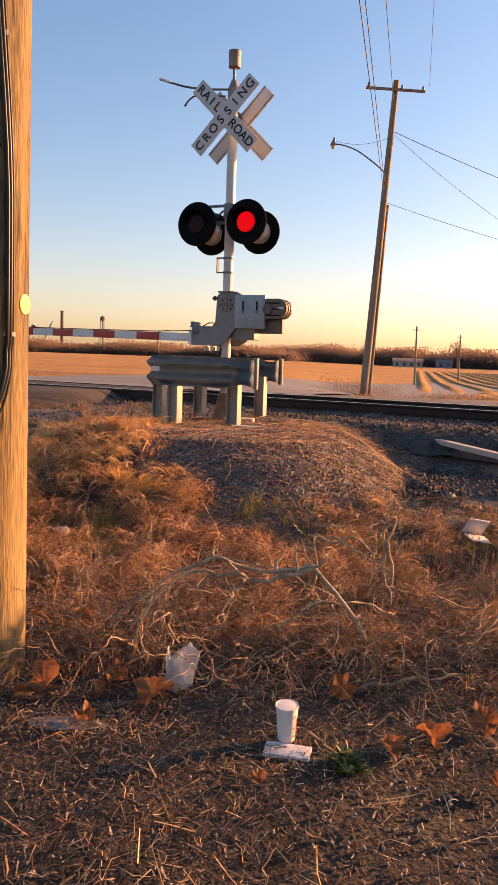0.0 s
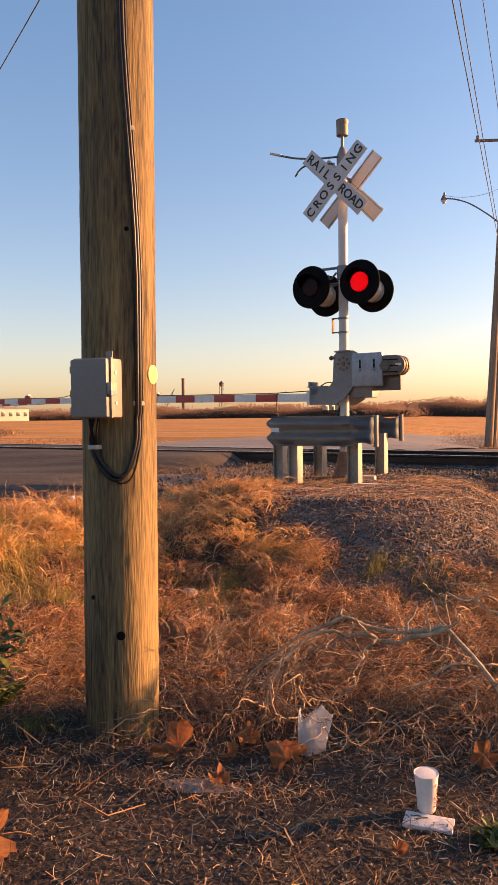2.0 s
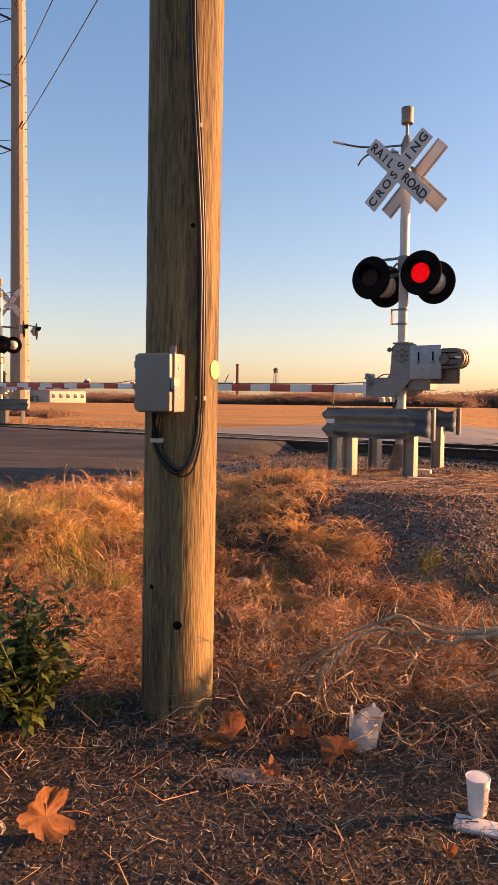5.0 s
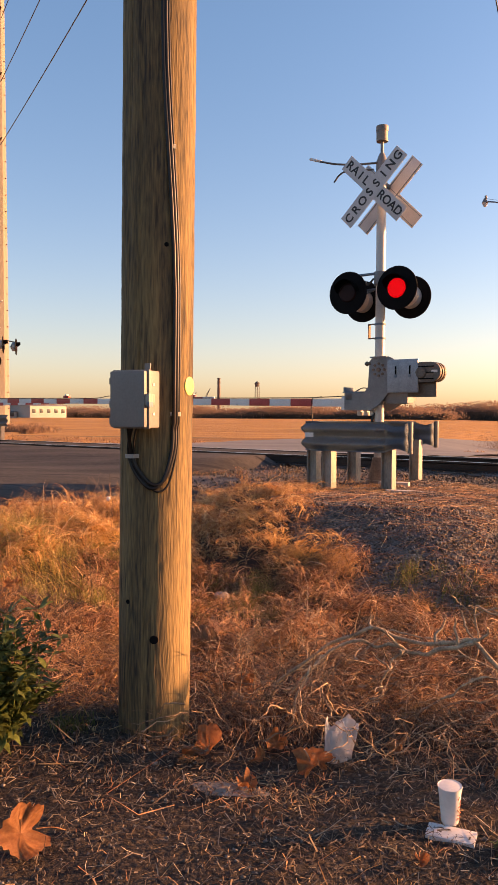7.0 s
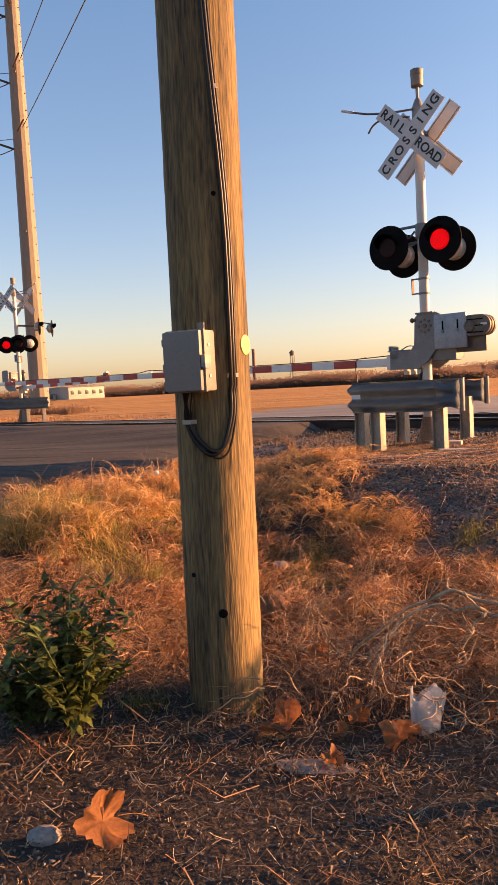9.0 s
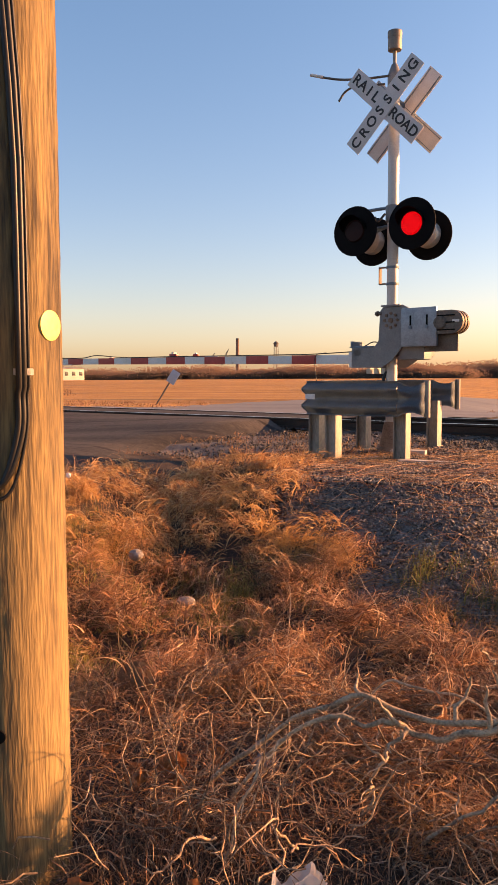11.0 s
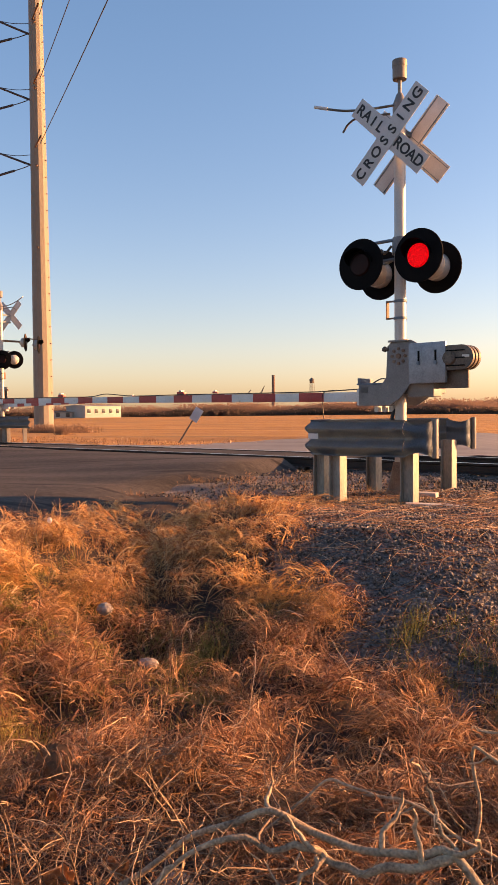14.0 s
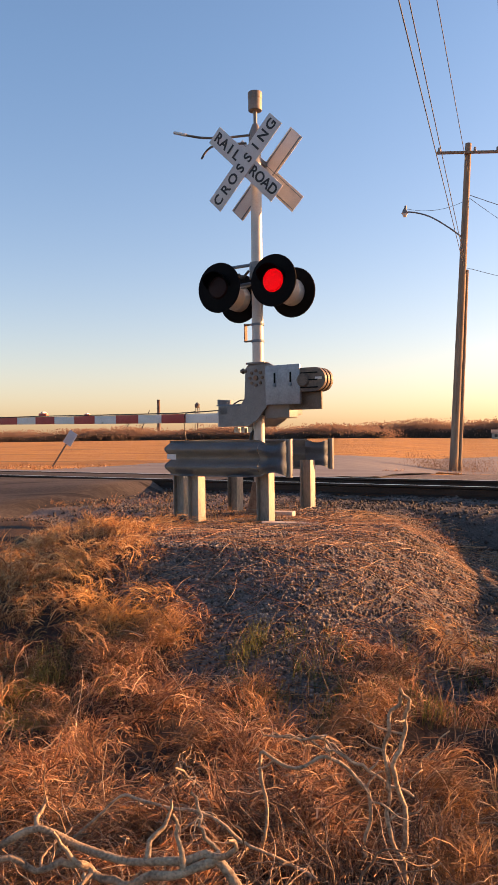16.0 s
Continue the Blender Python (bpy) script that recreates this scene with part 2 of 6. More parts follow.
m_lane = mat("pale_road_gravel", (0.10, 0.10, 0.105), (0.18, 0.175, 0.175), 0.9, big=0.5, fine=8, bump=0.4, stretch=(0.4, 1.6, 0))
m_steel = mat("rail_steel", (0.018, 0.013, 0.011), (0.05, 0.032, 0.025), 0.65, metal=0.4, big=5, fine=80)
m_shine = mat("worn_rail_head", (0.45, 0.43, 0.40), (0.6, 0.58, 0.55), 0.28, metal=1.0, big=4, fine=90, bump=0.05)
m_tie = mat("creosoted_tie", (0.025, 0.02, 0.017), (0.08, 0.06, 0.045), 0.9, big=4, fine=40, stretch=(1, 8, 8))
m_galv = mat("galvanised_steel", (0.088, 0.122, 0.15), (0.15, 0.192, 0.232), 0.62, metal=0.15, big=5, fine=70, bump=0.12, wear=((0.14, 0.14, 0.14), 9, 0.66))
m_alu = mat("grey_painted_metal", (0.13, 0.130, 0.131), (0.215, 0.211, 0.206), 0.55, metal=0.15, big=6, fine=90, bump=0.1, wear=((0.3, 0.25, 0.2), 16, 0.66))
m_post = mat("weathered_steel_post", (0.16, 0.145, 0.125), (0.33, 0.295, 0.25), 0.6, metal=0.1, big=7, fine=60, bump=0.2, stretch=(1, 1, 0.3))
m_mast = mat("mast_aluminium", (0.37, 0.36, 0.34), (0.50, 0.48, 0.45), 0.5, metal=0.2, big=3, fine=60, bump=0.06, wear=((0.36, 0.32, 0.27), 12, 0.7))
m_black = mat("black_paint", (0.003, 0.003, 0.0035), (0.006, 0.006, 0.0065), 0.9, big=6, fine=80, bump=0.1, spec=0.12)
m_cast = mat("brown_cast_iron", (0.075, 0.062, 0.052), (0.17, 0.14, 0.115), 0.6, metal=0.3, big=8, fine=60, bump=0.2, wear=((0.24, 0.20, 0.17), 18, 0.64))
m_bell = mat("bell_casting", (0.15, 0.125, 0.105), (0.24, 0.205, 0.175), 0.6, metal=0.2, big=6, fine=60, bump=0.15)
m_white = mat("sign_white", (0.42, 0.415, 0.41), (0.56, 0.55, 0.54), 0.55, big=5, fine=70, bump=0.05, wear=((0.42, 0.40, 0.38), 12, 0.7))
m_letter = mat("letter_black", (0.015, 0.015, 0.017), (0.03, 0.03, 0.03), 0.6, bump=0.0)
m_red = mat("stripe_red", (0.36, 0.03, 0.025), (0.52, 0.06, 0.05), 0.45, big=6, fine=70, bump=0.05)
m_armw = mat("stripe_white", (0.58, 0.55, 0.52), (0.74, 0.71, 0.68), 0.45, big=5, fine=70, bump=0.05, wear=((0.4, 0.36, 0.32), 14, 0.66))
m_lens = mat("dark_red_lens", (0.012, 0.004, 0.004), (0.022, 0.006, 0.006), 0.5, bump=0.0, spec=0.12)
m_lit = glow("lit_red_lens", (1.0, 0.008, 0.012), 0.42)
_t = m_lit.node_tree
_v, _r, _c = _t.nodes.new("ShaderNodeTexVoronoi"), _t.nodes.new("ShaderNodeMapRange"), _t.nodes.new("ShaderNodeTexCoord")
_v.inputs["Scale"].default_value = 75
_r.inputs[1].default_value, _r.inputs[2].default_value, _r.inputs[3].default_value, _r.inputs[4].default_value = 0.15, 0.6, 0.46, 0.13
_t.links.new(_c.outputs["Object"], _v.inputs["Vector"])
_t.links.new(_v.outputs["Distance"], _r.inputs[0])
_t.links.new(_r.outputs[0], _t.nodes["Principled BSDF"].inputs["Emission Strength"])
_t.nodes["Principled BSDF"].inputs["Base Color"].default_value = (0.12, 0.002, 0.002, 1)
_t.nodes["Principled BSDF"].inputs["Specular IOR Level"].default_value = 0.1
m_rust = mat("rusty_iron", (0.13, 0.075, 0.05), (0.27, 0.18, 0.13), 0.8, metal=0.3, big=8, fine=60)
m_plate = mat("zinc_plate", (0.15, 0.172, 0.20), (0.25, 0.278, 0.31), 0.42, metal=0.4, big=9, fine=60, bump=0.06)
m_concrete = mat("concrete", (0.30, 0.27, 0.24), (0.46, 0.42, 0.38), 0.9, big=5, fine=60, bump=0.4)
m_pole = mat("weathered_pole_wood", (0.040, 0.030, 0.020), (0.235, 0.158, 0.067), 0.85, big=4, fine=48, bump=1.0, dist=0.008, stretch=(2.6, 2.6, 0.22), mix=0.5, wear=((0.03, 0.021, 0.014), 9, 0.61), contrast=1.15)
m_poledark = mat("old_pole_wood", (0.12, 0.09, 0.065), (0.30, 0.23, 0.165), 0.9, big=5, fine=30, bump=0.4, stretch=(5, 5, 0.25))
m_boxgrey = mat("box_grey_plastic", (0.15, 0.138, 0.126), (0.19, 0.176, 0.162), 0.5, big=4, fine=120, bump=0.04, wear=((0.16, 0.15, 0.14), 20, 0.72))
m_cable = mat("black_cable", (0.007, 0.007, 0.007), (0.014, 0.013, 0.012), 0.42, bump=0.05, spec=0.3)
m_clip = mat("pale_clip", (0.5, 0.48, 0.45), (0.62, 0.6, 0.56), 0.6, bump=0.05)
m_tag = mat("yellow_tag", (0.62, 0.55, 0.12), (0.75, 0.68, 0.2), 0.5, big=20, bump=0.05)
m_tsteel = mat("transmission_steel", (0.165, 0.146, 0.118), (0.225, 0.198, 0.158), 0.7, metal=0.0, big=0.5, fine=14, bump=0.1, stretch=(1, 1, 0.3), wear=((0.15, 0.13, 0.115), 2, 0.66))
m_wire = mat("wire", (0.03, 0.03, 0.035), (0.06, 0.06, 0.065), 0.6, bump=0.0)
m_bark = mat("dead_branch_bark", (0.075, 0.045, 0.03), (0.42, 0.29, 0.185), 0.85, big=14, fine=110, bump=0.9, dist=0.006, random=0.45, contrast=1.2)
m_limb = mat("pale_limb_bark", (0.10, 0.07, 0.048), (0.50, 0.38, 0.25), 0.85, big=14, fine=110, bump=1.0, dist=0.008, random=0.3)
m_leafdead = mat("fallen_leaf", (0.28, 0.12, 0.06), (0.52, 0.26, 0.12), 0.7, big=14, fine=70, bump=0.3, trans=0.3)
m_card = mat("brown_cardboard", (0.17, 0.105, 0.062), (0.27, 0.175, 0.105), 0.85, big=9, fine=60, bump=0.3)
m_paper = mat("white_paper", (0.66, 0.62, 0.60), (0.78, 0.74, 0.71), 0.8, big=8, fine=60, bump=0.3, trans=0.15)
m_cupred = mat("cup_print", (0.45, 0.12, 0.06), (0.55, 0.18, 0.1), 0.7, bump=0.0)
m_weed = mat("weed_leaf", (0.04, 0.062, 0.017), (0.19, 0.225, 0.06), 0.6, big=9, fine=40, random=0.55, trans=0.35, bump=0.1)
m_rock = mat("rock", (0.15, 0.13, 0.115), (0.32, 0.28, 0.25), 0.9, big=6, fine=40, bump=0.5)
m_far_tree = mat("far_bare_woods", (0.17, 0.115, 0.092), (0.24, 0.16, 0.125), 0.95, big=0.04, fine=0.3, bump=0.0, random=0.06, trans=0.5, spec=0.0)
m_far_ever = mat("far_evergreen", (0.07, 0.056, 0.048), (0.11, 0.082, 0.066), 0.95, big=0.04, fine=0.3, bump=0.0, random=0.08, trans=0.5, spec=0.0)
m_house = mat("pale_siding", (0.26, 0.25, 0.235), (0.36, 0.345, 0.32), 0.8, big=0.3, fine=6, bump=0.0)
m_blue = mat("blue_siding", (0.09, 0.13, 0.20), (0.13, 0.18, 0.26), 0.7, big=0.5, fine=6, bump=0.0)
m_paleblue = mat("pale_blue_sheet", (0.27, 0.335, 0.40), (0.37, 0.43, 0.50), 0.5, big=6, fine=60, bump=0.05)
m_roof = mat("dark_roof", (0.08, 0.075, 0.075), (0.15, 0.14, 0.13), 0.9, big=0.5, fine=6, bump=0.0)
m_brick = mat("sooty_chimney", (0.10, 0.07, 0.06), (0.18, 0.12, 0.10), 0.9, big=0.1, fine=1, bump=0.0)
m_glass = mat("dark_window", (0.03, 0.035, 0.04), (0.05, 0.055, 0.06), 0.15, bump=0.0)
m_dry = blades_mat("dry_grass", ((0.0, (0.17, 0.065, 0.035)), (0.3, (0.42, 0.19, 0.10)), (0.65, (0.60, 0.34, 0.17)), (1.0, (0.74, 0.56, 0.34))), (0.46, 0.34, 0.13), 0.28)
m_gold = blades_mat("golden_grass", ((0.0, (0.17, 0.07, 0.03)), (0.36, (0.45, 0.205, 0.085)), (0.65, (0.66, 0.38, 0.16)), (1.0, (0.78, 0.58, 0.32))), (0.56, 0.33, 0.12), 0.40)
m_rusty = blades_mat("rusty_grass", ((0.0, (0.07, 0.034, 0.022)), (0.42, (0.23, 0.105, 0.056)), (0.76, (0.50, 0.25, 0.13)), (1.0, (0.78, 0.54, 0.33))), (0.40, 0.225, 0.09), 0.33)
m_olive = blades_mat("olive_grass", ((0.0, (0.09, 0.085, 0.026)), (0.5, (0.25, 0.205, 0.06)), (1.0, (0.50, 0.39, 0.14))), (0.18, 0.175, 0.045), 0.3)
m_vine = blades_mat("dead_vine", ((0.0, (0.06, 0.034, 0.023)), (0.5, (0.18, 0.096, 0.058)), (0.85, (0.36, 0.205, 0.12)), (1.0, (0.62, 0.45, 0.30))), (0.12, 0.06, 0.045), 0.2)
m_straw = blades_mat("straw", ((0.0, (0.034, 0.025, 0.019)), (0.55, (0.125, 0.087, 0.06)), (0.88, (0.27, 0.195, 0.135)), (1.0, (0.62, 0.49, 0.35))), (0.10, 0.07, 0.052), 0.2)
m_green = blades_mat("green_grass", ((0.0, (0.06, 0.08, 0.02)), (0.6, (0.13, 0.14, 0.04)), (1.0, (0.28, 0.24, 0.08))), (0.12, 0.12, 0.035))

# ---- ground, road, track ----
def spread(lo, hi, step, far, growth=1.16):
    a = list(np.arange(lo, hi + 1e-6, step))
    s = step
    while a[-1] < far:
        s *= growth
        a.append(a[-1] + s)
    s = step
    while a[0] > -far:
        s *= growth
        a.insert(0, a[0] - s)
    return np.array(a)


xs, ys = spread(-6.5, 6.5, 0.1, 2500), spread(-2.0, 15.0, 0.1, 2500)
gx, gy = np.meshgrid(xs, ys)
gz = terrain(gx, gy)
near = 1 - sm(np.hypot(gx, gy - 5), 8, 11)
gu, gv = uv_of(gx, gy)
gz += near * rng.normal(0, 0.006, gz.shape)
on_road = sm(gu, -16.6, -15.8) * (1 - sm(gu, -3.6, -2.6)) * (1 - sm(gv, 1.0, 2.2))
shoulder = sm(gu, -4.2, -3.2) * (1 - sm(gu, -1.7, -1.2)) * (1 - sm(gv, -3.0, -1.6))
gz = gz * (1 - shoulder) + np.minimum(gz, 0.2) * shoulder
on_road = np.maximum(on_road, sm(gu, -12, -11.2) * (1 - sm(gu, -3.4, -2.4)) * sm(gv, 1.0, 2.0))
gz = gz * (1 - on_road) + np.minimum(gz, 0.40 + 0 * gz) * on_road
nx, ny = len(xs), len(ys)
i, j = np.meshgrid(np.arange(ny - 1), np.arange(nx - 1), indexing="ij")
faces = np.stack([i * nx + j, i * nx + j + 1, (i + 1) * nx + j + 1, (i + 1) * nx + j], -1).reshape(-1, 4)
me = np_mesh("ground", np.stack([gx, gy, gz], -1).reshape(-1, 3), faces)
smooth(me, 60)
for m in (m_soil, m_turf, m_gravel, m_field):
    me.materials.append(m)
cx, cy = (gx[:-1, :-1] + gx[1:, 1:]) / 2, (gy[:-1, :-1] + gy[1:, 1:]) / 2
cu, cv = uv_of(cx, cy)
wb = 0.35 * wob(cx, cy, 2.1, 0.4) + rng.normal(0, 0.15, cx.shape)
kind = np.where(cy + wb < 3.0, 0, 1)
md = np.hypot((cx - 0.35) / np.where(cx > 0.35, 2.6, 1.4), (cy - 9.1) / 3.9)
kind = np.where(md + 0.2 * wb < 1.0, 2, kind)
kind = np.where((cv + 0.5 * wb > -0.8) & (cv < np.where(cu > -3, 11.0, 7.2)), 2, kind)
kind = np.where((cx + wb > 2.0) & (cy > 7.2), np.where(cv < 7.2, 2, kind), kind)
kind = np.where(cv + wb > np.where(cu > -3, 11.0, 7.2), 3, kind)
kind = np.where((np.hypot(cx, cy) > 30) & ((cv > 11) | (cv < -8)), 3, kind)
me.polygons.foreach_set("material_index", kind.ravel().astype(np.int32))
top("ground", me, None, "dry grass, dark soil and gravel running out to a stubble field", "ground", kind="structure")


def strip(u0, u1, v0, v1, du, dv, height, edge=0.25, seed=0.0):
    us, vs = np.arange(u0, u1 + 1e-6, du), np.arange(v0, v1 + 1e-6, dv)
    U, V = np.meshgrid(us, vs)
    U = U + edge * wob(V * 0 + U, V, 1.7, seed) * (np.isclose(U, u0) | np.isclose(U, us[-1]))
    X, Y = U * RU[0] + V * RV[0], 10 + U * RU[1] + V * RV[1]
    Z = height(U, V, X, Y)
    n = len(us)
    i, j = np.meshgrid(np.arange(len(vs) - 1), np.arange(n - 1), indexing="ij")
    f = np.stack([i * n + j, i * n + j + 1, (i + 1) * n + j + 1, (i + 1) * n + j], -1).reshape(-1, 4)
    return np.stack([X, Y, Z], -1).reshape(-1, 3), f


RAIL_V, RAIL_TOP = (2.86, 4.30), 0.68
V0, F0 = strip(-16, -1.2, -60, 2.70, 0.67, 0.3, lambda u, v, x, y: 0.47 + 0.18 * sm(v, -1.0, 2.2) + 0.008 * wob(x, y, 1.1) - 0.12 * sm(-v, 6, 20) - 0.17 * sm(u, -3.7, -2.6) - 0.06 * sm(u, -2.6, -1.3) - 0.8 * sm(u, -2.7, -2.0) * sm(v, -3.2, -1.8) - 0.5 * sm(u + 0.3 * wob(x, y, 2.2, 3.0), -3.7, -3.0) * sm(v, -1.6, -0.4), seed=1.0)
top("road", np_mesh("road", V0, F0), m_road, "worn dark asphalt road leading up to the crossing, shadow bands in its colour", "road", kind="structure")
V0, F0 = strip(-12.0, -1.5, 4.46, 70, 0.75, 0.25, lambda u, v, x, y: (terrain(x, y) + 0.035) * sm(v, 5.0, 7.5) + 0.65 * (1 - sm(v, 5.0, 7.5)), seed=2.0)
top("road", np_mesh("road_beyond", V0, F0), m_lane, "pale grey gravel road going on beyond the tracks", "road", kind="structure")
V0, F0 = strip(-14.5, -2.8, 2.98, 4.18, 0.9, 0.3, lambda u, v, x, y: 0.665 + 0 * u, edge=0)
top("crossing_panel", np_mesh("crossing_panel", V0, F0), m_road, "dark crossing panel between the two rails", "crossing panel", kind="structure")

track = empty("railway_track", pose(*uv(0, 3.58), 0, 0, 0, math.degrees(math.atan2(RU[1], RU[0]))), "single railway track with rusty rails on dark timber ties", "railway track")
prof = [(-0.075, 0), (0.075, 0), (0.075, 0.015), (0.012, 0.035), (0.01, 0.125), (0.037, 0.14), (0.037, 0.172), (-0.037, 0.172), (-0.037, 0.14), (-0.01, 0.125), (-0.012, 0.035), (-0.075, 0.015)]
for off in (-0.72, 0.72):
    bm = bmesh.new()
    ends = []
    for k in range(0, 41):
        x = -400 + 20.0 * k
        ends.append([bm.verts.new((x, off + a, RAIL_TOP - 0.172 + b)) for a, b in prof])
    for r0, r1 in zip(ends, ends[1:]):
        for k in range(len(prof)):
            f = bm.faces.new((r0[k], r0[(k + 1) % len(prof)], r1[(k + 1) % len(prof)], r1[k]))
            f.material_index = 1 if k == 6 else 0
    bmesh.ops.recalc_face_normals(bm, faces=bm.faces)
    ob = part("rail", bm, m_steel, track, "rusty steel rail with a worn bright head")
    ob.data.materials.append(m_shine)
bm = box(0.23, 2.6, 0.18, bevel=0.015)
tie = bpy.data.meshes.new("tie")
bm.to_mesh(tie)
bm.free()
for k in range(-90, 120):
    x = k * 0.53
    if -14.6 < x < -2.6:
        continue
    ob = part("tie", tie, m_tie, track)
    ob.matrix_basis = pose(x, random.uniform(-0.04, 0.04), RAIL_TOP - 0.172 - 0.095, 0, 0, random.uniform(-1.5, 1.5))


def ballast_h(u, v, x, y):
    prof = 0.47 + 0.0 * v
    side = np.minimum(sm(v, -0.2, 1.6), 1 - sm(v, 5.6, 7.2))
    return -0.08 * (1 - side) + prof * side + rng.normal(0, 0.012, u.shape)


for u0, u1 in ((-2.5, 16.0),):
    V0, F0 = strip(u0, u1, 0.6, 7.2, 0.12, 0.12, ballast_h, edge=0.1)
    me = np_mesh("ballast", V0, F0)
    top("ballast", me, m_bed, "dark grey crushed stone ballast under the track", "ballast", kind="stuff")


def rocks(name, xy, size, lift=0.3, spread_=0.5):
    """Many small broken stones in one mesh: squashed octahedra with pushed corners."""
    n = len(xy)
    base = np.array([(1, 0, 0), (-1, 0, 0), (0, 1, 0), (0, -1, 0), (0, 0, 1), (0, 0, -1), ], float)
    tri = np.array([(0, 2, 4), (2, 1, 4), (1, 3, 4), (3, 0, 4), (2, 0, 5), (1, 2, 5), (3, 1, 5), (0, 3, 5)])
    s = size * rng.uniform(1 - spread_, 1 + spread_, (n, 1, 1)) * rng.uniform(0.6, 1.2, (n, 1, 3))
    v = base[None] * s + rng.normal(0, 0.25, (n, 6, 3)) * s
    q = rng.normal(0, 1, (n, 4))
    q /= np.linalg.norm(q, axis=1)[:, None]
    w, x, y, z = q.T
    R = np.stack([1 - 2 * (y * y + z * z), 2 * (x * y - w * z), 2 * (x * z + w * y), 2 * (x * y + w * z), 1 - 2 * (x * x + z * z), 2 * (y * z - w * x), 2 * (x * z - w * y), 2 * (y * z + w * x), 1 - 2 * (x * x + y * y)], -1).reshape(n, 3, 3)
    v = np.einsum("nij,nkj->nki", R, v)
    p = np.concatenate([xy, (xy[:, 2:3] if xy.shape[1] > 2 else terrain(xy[:, 0], xy[:, 1])[:, None])], 1)[:, [0, 1, -1]]
    v += p[:, None]
    v[:, :, 2] += size * lift
    f = tri[None] + 6 * np.arange(n)[:, None, None]
    return np_mesh(name, v.reshape(-1, 3), f.reshape(-1, 3))


n = 50000
a = np.stack([rng.uniform(-2.2, 3.6, n), rng.uniform(5.0, 10.6, n)], 1)
d = np.hypot((a[:, 0] - 0.35) / np.where(a[:, 0] > 0.35, 2.6, 1.75), (a[:, 1] - 9.1) / 4.2)
a = a[(d < 1.0) & (rng.random(n) > sm(d, 0.75, 1.0) * 0.6)]
top("mound_gravel", rocks("mound_gravel", a, 0.0135, 0.6), m_stone, "loose grey gravel covering the mound under the signal", "gravel", kind="stuff")
n = 31000
uu, vv = rng.uniform(-3.9, 9, n), rng.uniform(-3.6, 4.9, n)
bx, by = uu * RU[0] + vv * RV[0], 10 + uu * RU[1] + vv * RV[1]
ok = ((vv > -1.2) | ((bx > 1.7) & (by + 0.4 * wob(bx, by, 2.0, 1.0) > 7.0))) & (rng.random(n) < sm(uu, -3.9, -2.2))
uu, vv, bx, by = uu[ok], vv[ok], bx[ok], by[ok]
hb = np.maximum(ballast_h(uu, vv, bx, by) * (vv > 0.6), terrain(bx, by))
top("ballast_stones", rocks("ballast_stones", np.stack([bx, by, hb], 1), 0.019), m_ballast, "loose crushed stone beside the rails", "gravel", kind="stuff")

# ---- crossing signals ----
GLYPHS = {}


def letters(text, size, parent, x0, x1):
    """Raised capitals set out evenly along a blade, each an object of its own."""
    for k, ch in enumerate(text):
        if ch not in GLYPHS:
            cu = bpy.data.curves.new("letter", "FONT")
            cu.body, cu.size, cu.extrude, cu.align_x, cu.align_y, cu.offset = ch, size, 0.002, "CENTER", "CENTER", 0.0036
            tmp = bpy.data.objects.new("tmp", cu)
            scene.collection.objects.link(tmp)
            GLYPHS[ch] = bpy.data.meshes.new_from_object(tmp.evaluated_get(bpy.context.evaluated_depsgraph_get()))
            bpy.data.objects.remove(tmp)
            GLYPHS[ch].materials.clear()
        ob = part("letter", GLYPHS[ch], m_letter, parent, "black capital letter")
        x = x0 + (x1 - x0) * k / (len(text) - 1)
        ob.matrix_basis = Matrix.Translation((x, -0.0055, 0)) @ Euler((radians(90), 0, 0)).to_matrix().to_4x4()


def crossbuck(root, y, z, facing, swing=0.0):
    """Two crossed blades; facing -1 turns the words to -y, +1 to +y."""
    turn = Matrix.Rotation(swing + (0 if facing < 0 else math.pi), 4, "Z")
    for k, (word, ang) in enumerate((("RAIL ROAD", -45), ("CROSSING", 45))):
        bm = box(1.22, 0.006, 0.225, bevel=0.002)
        blade = part("crossbuck_blade", bm, m_white, root, "white crossbuck blade with black capitals")
        off = facing * (0.006 if k == 0 else 0.016)
        blade.matrix_basis = Matrix.Translation((0, y + off, z)) @ turn @ Matrix.Rotation(radians(-ang), 4, "Y")
        if word == "CROSSING":
            letters(word, 0.168, blade, -0.525, 0.525)
        else:
            letters("RAIL", 0.168, blade, -0.525, -0.17)
            letters("ROAD", 0.168, blade, 0.165, 0.525)
        for s in (-0.085, 0.085):
            part("edge_fold", box(1.2, 0.012, 0.008, (0, 0.008, s), 0.002), m_galv, blade)


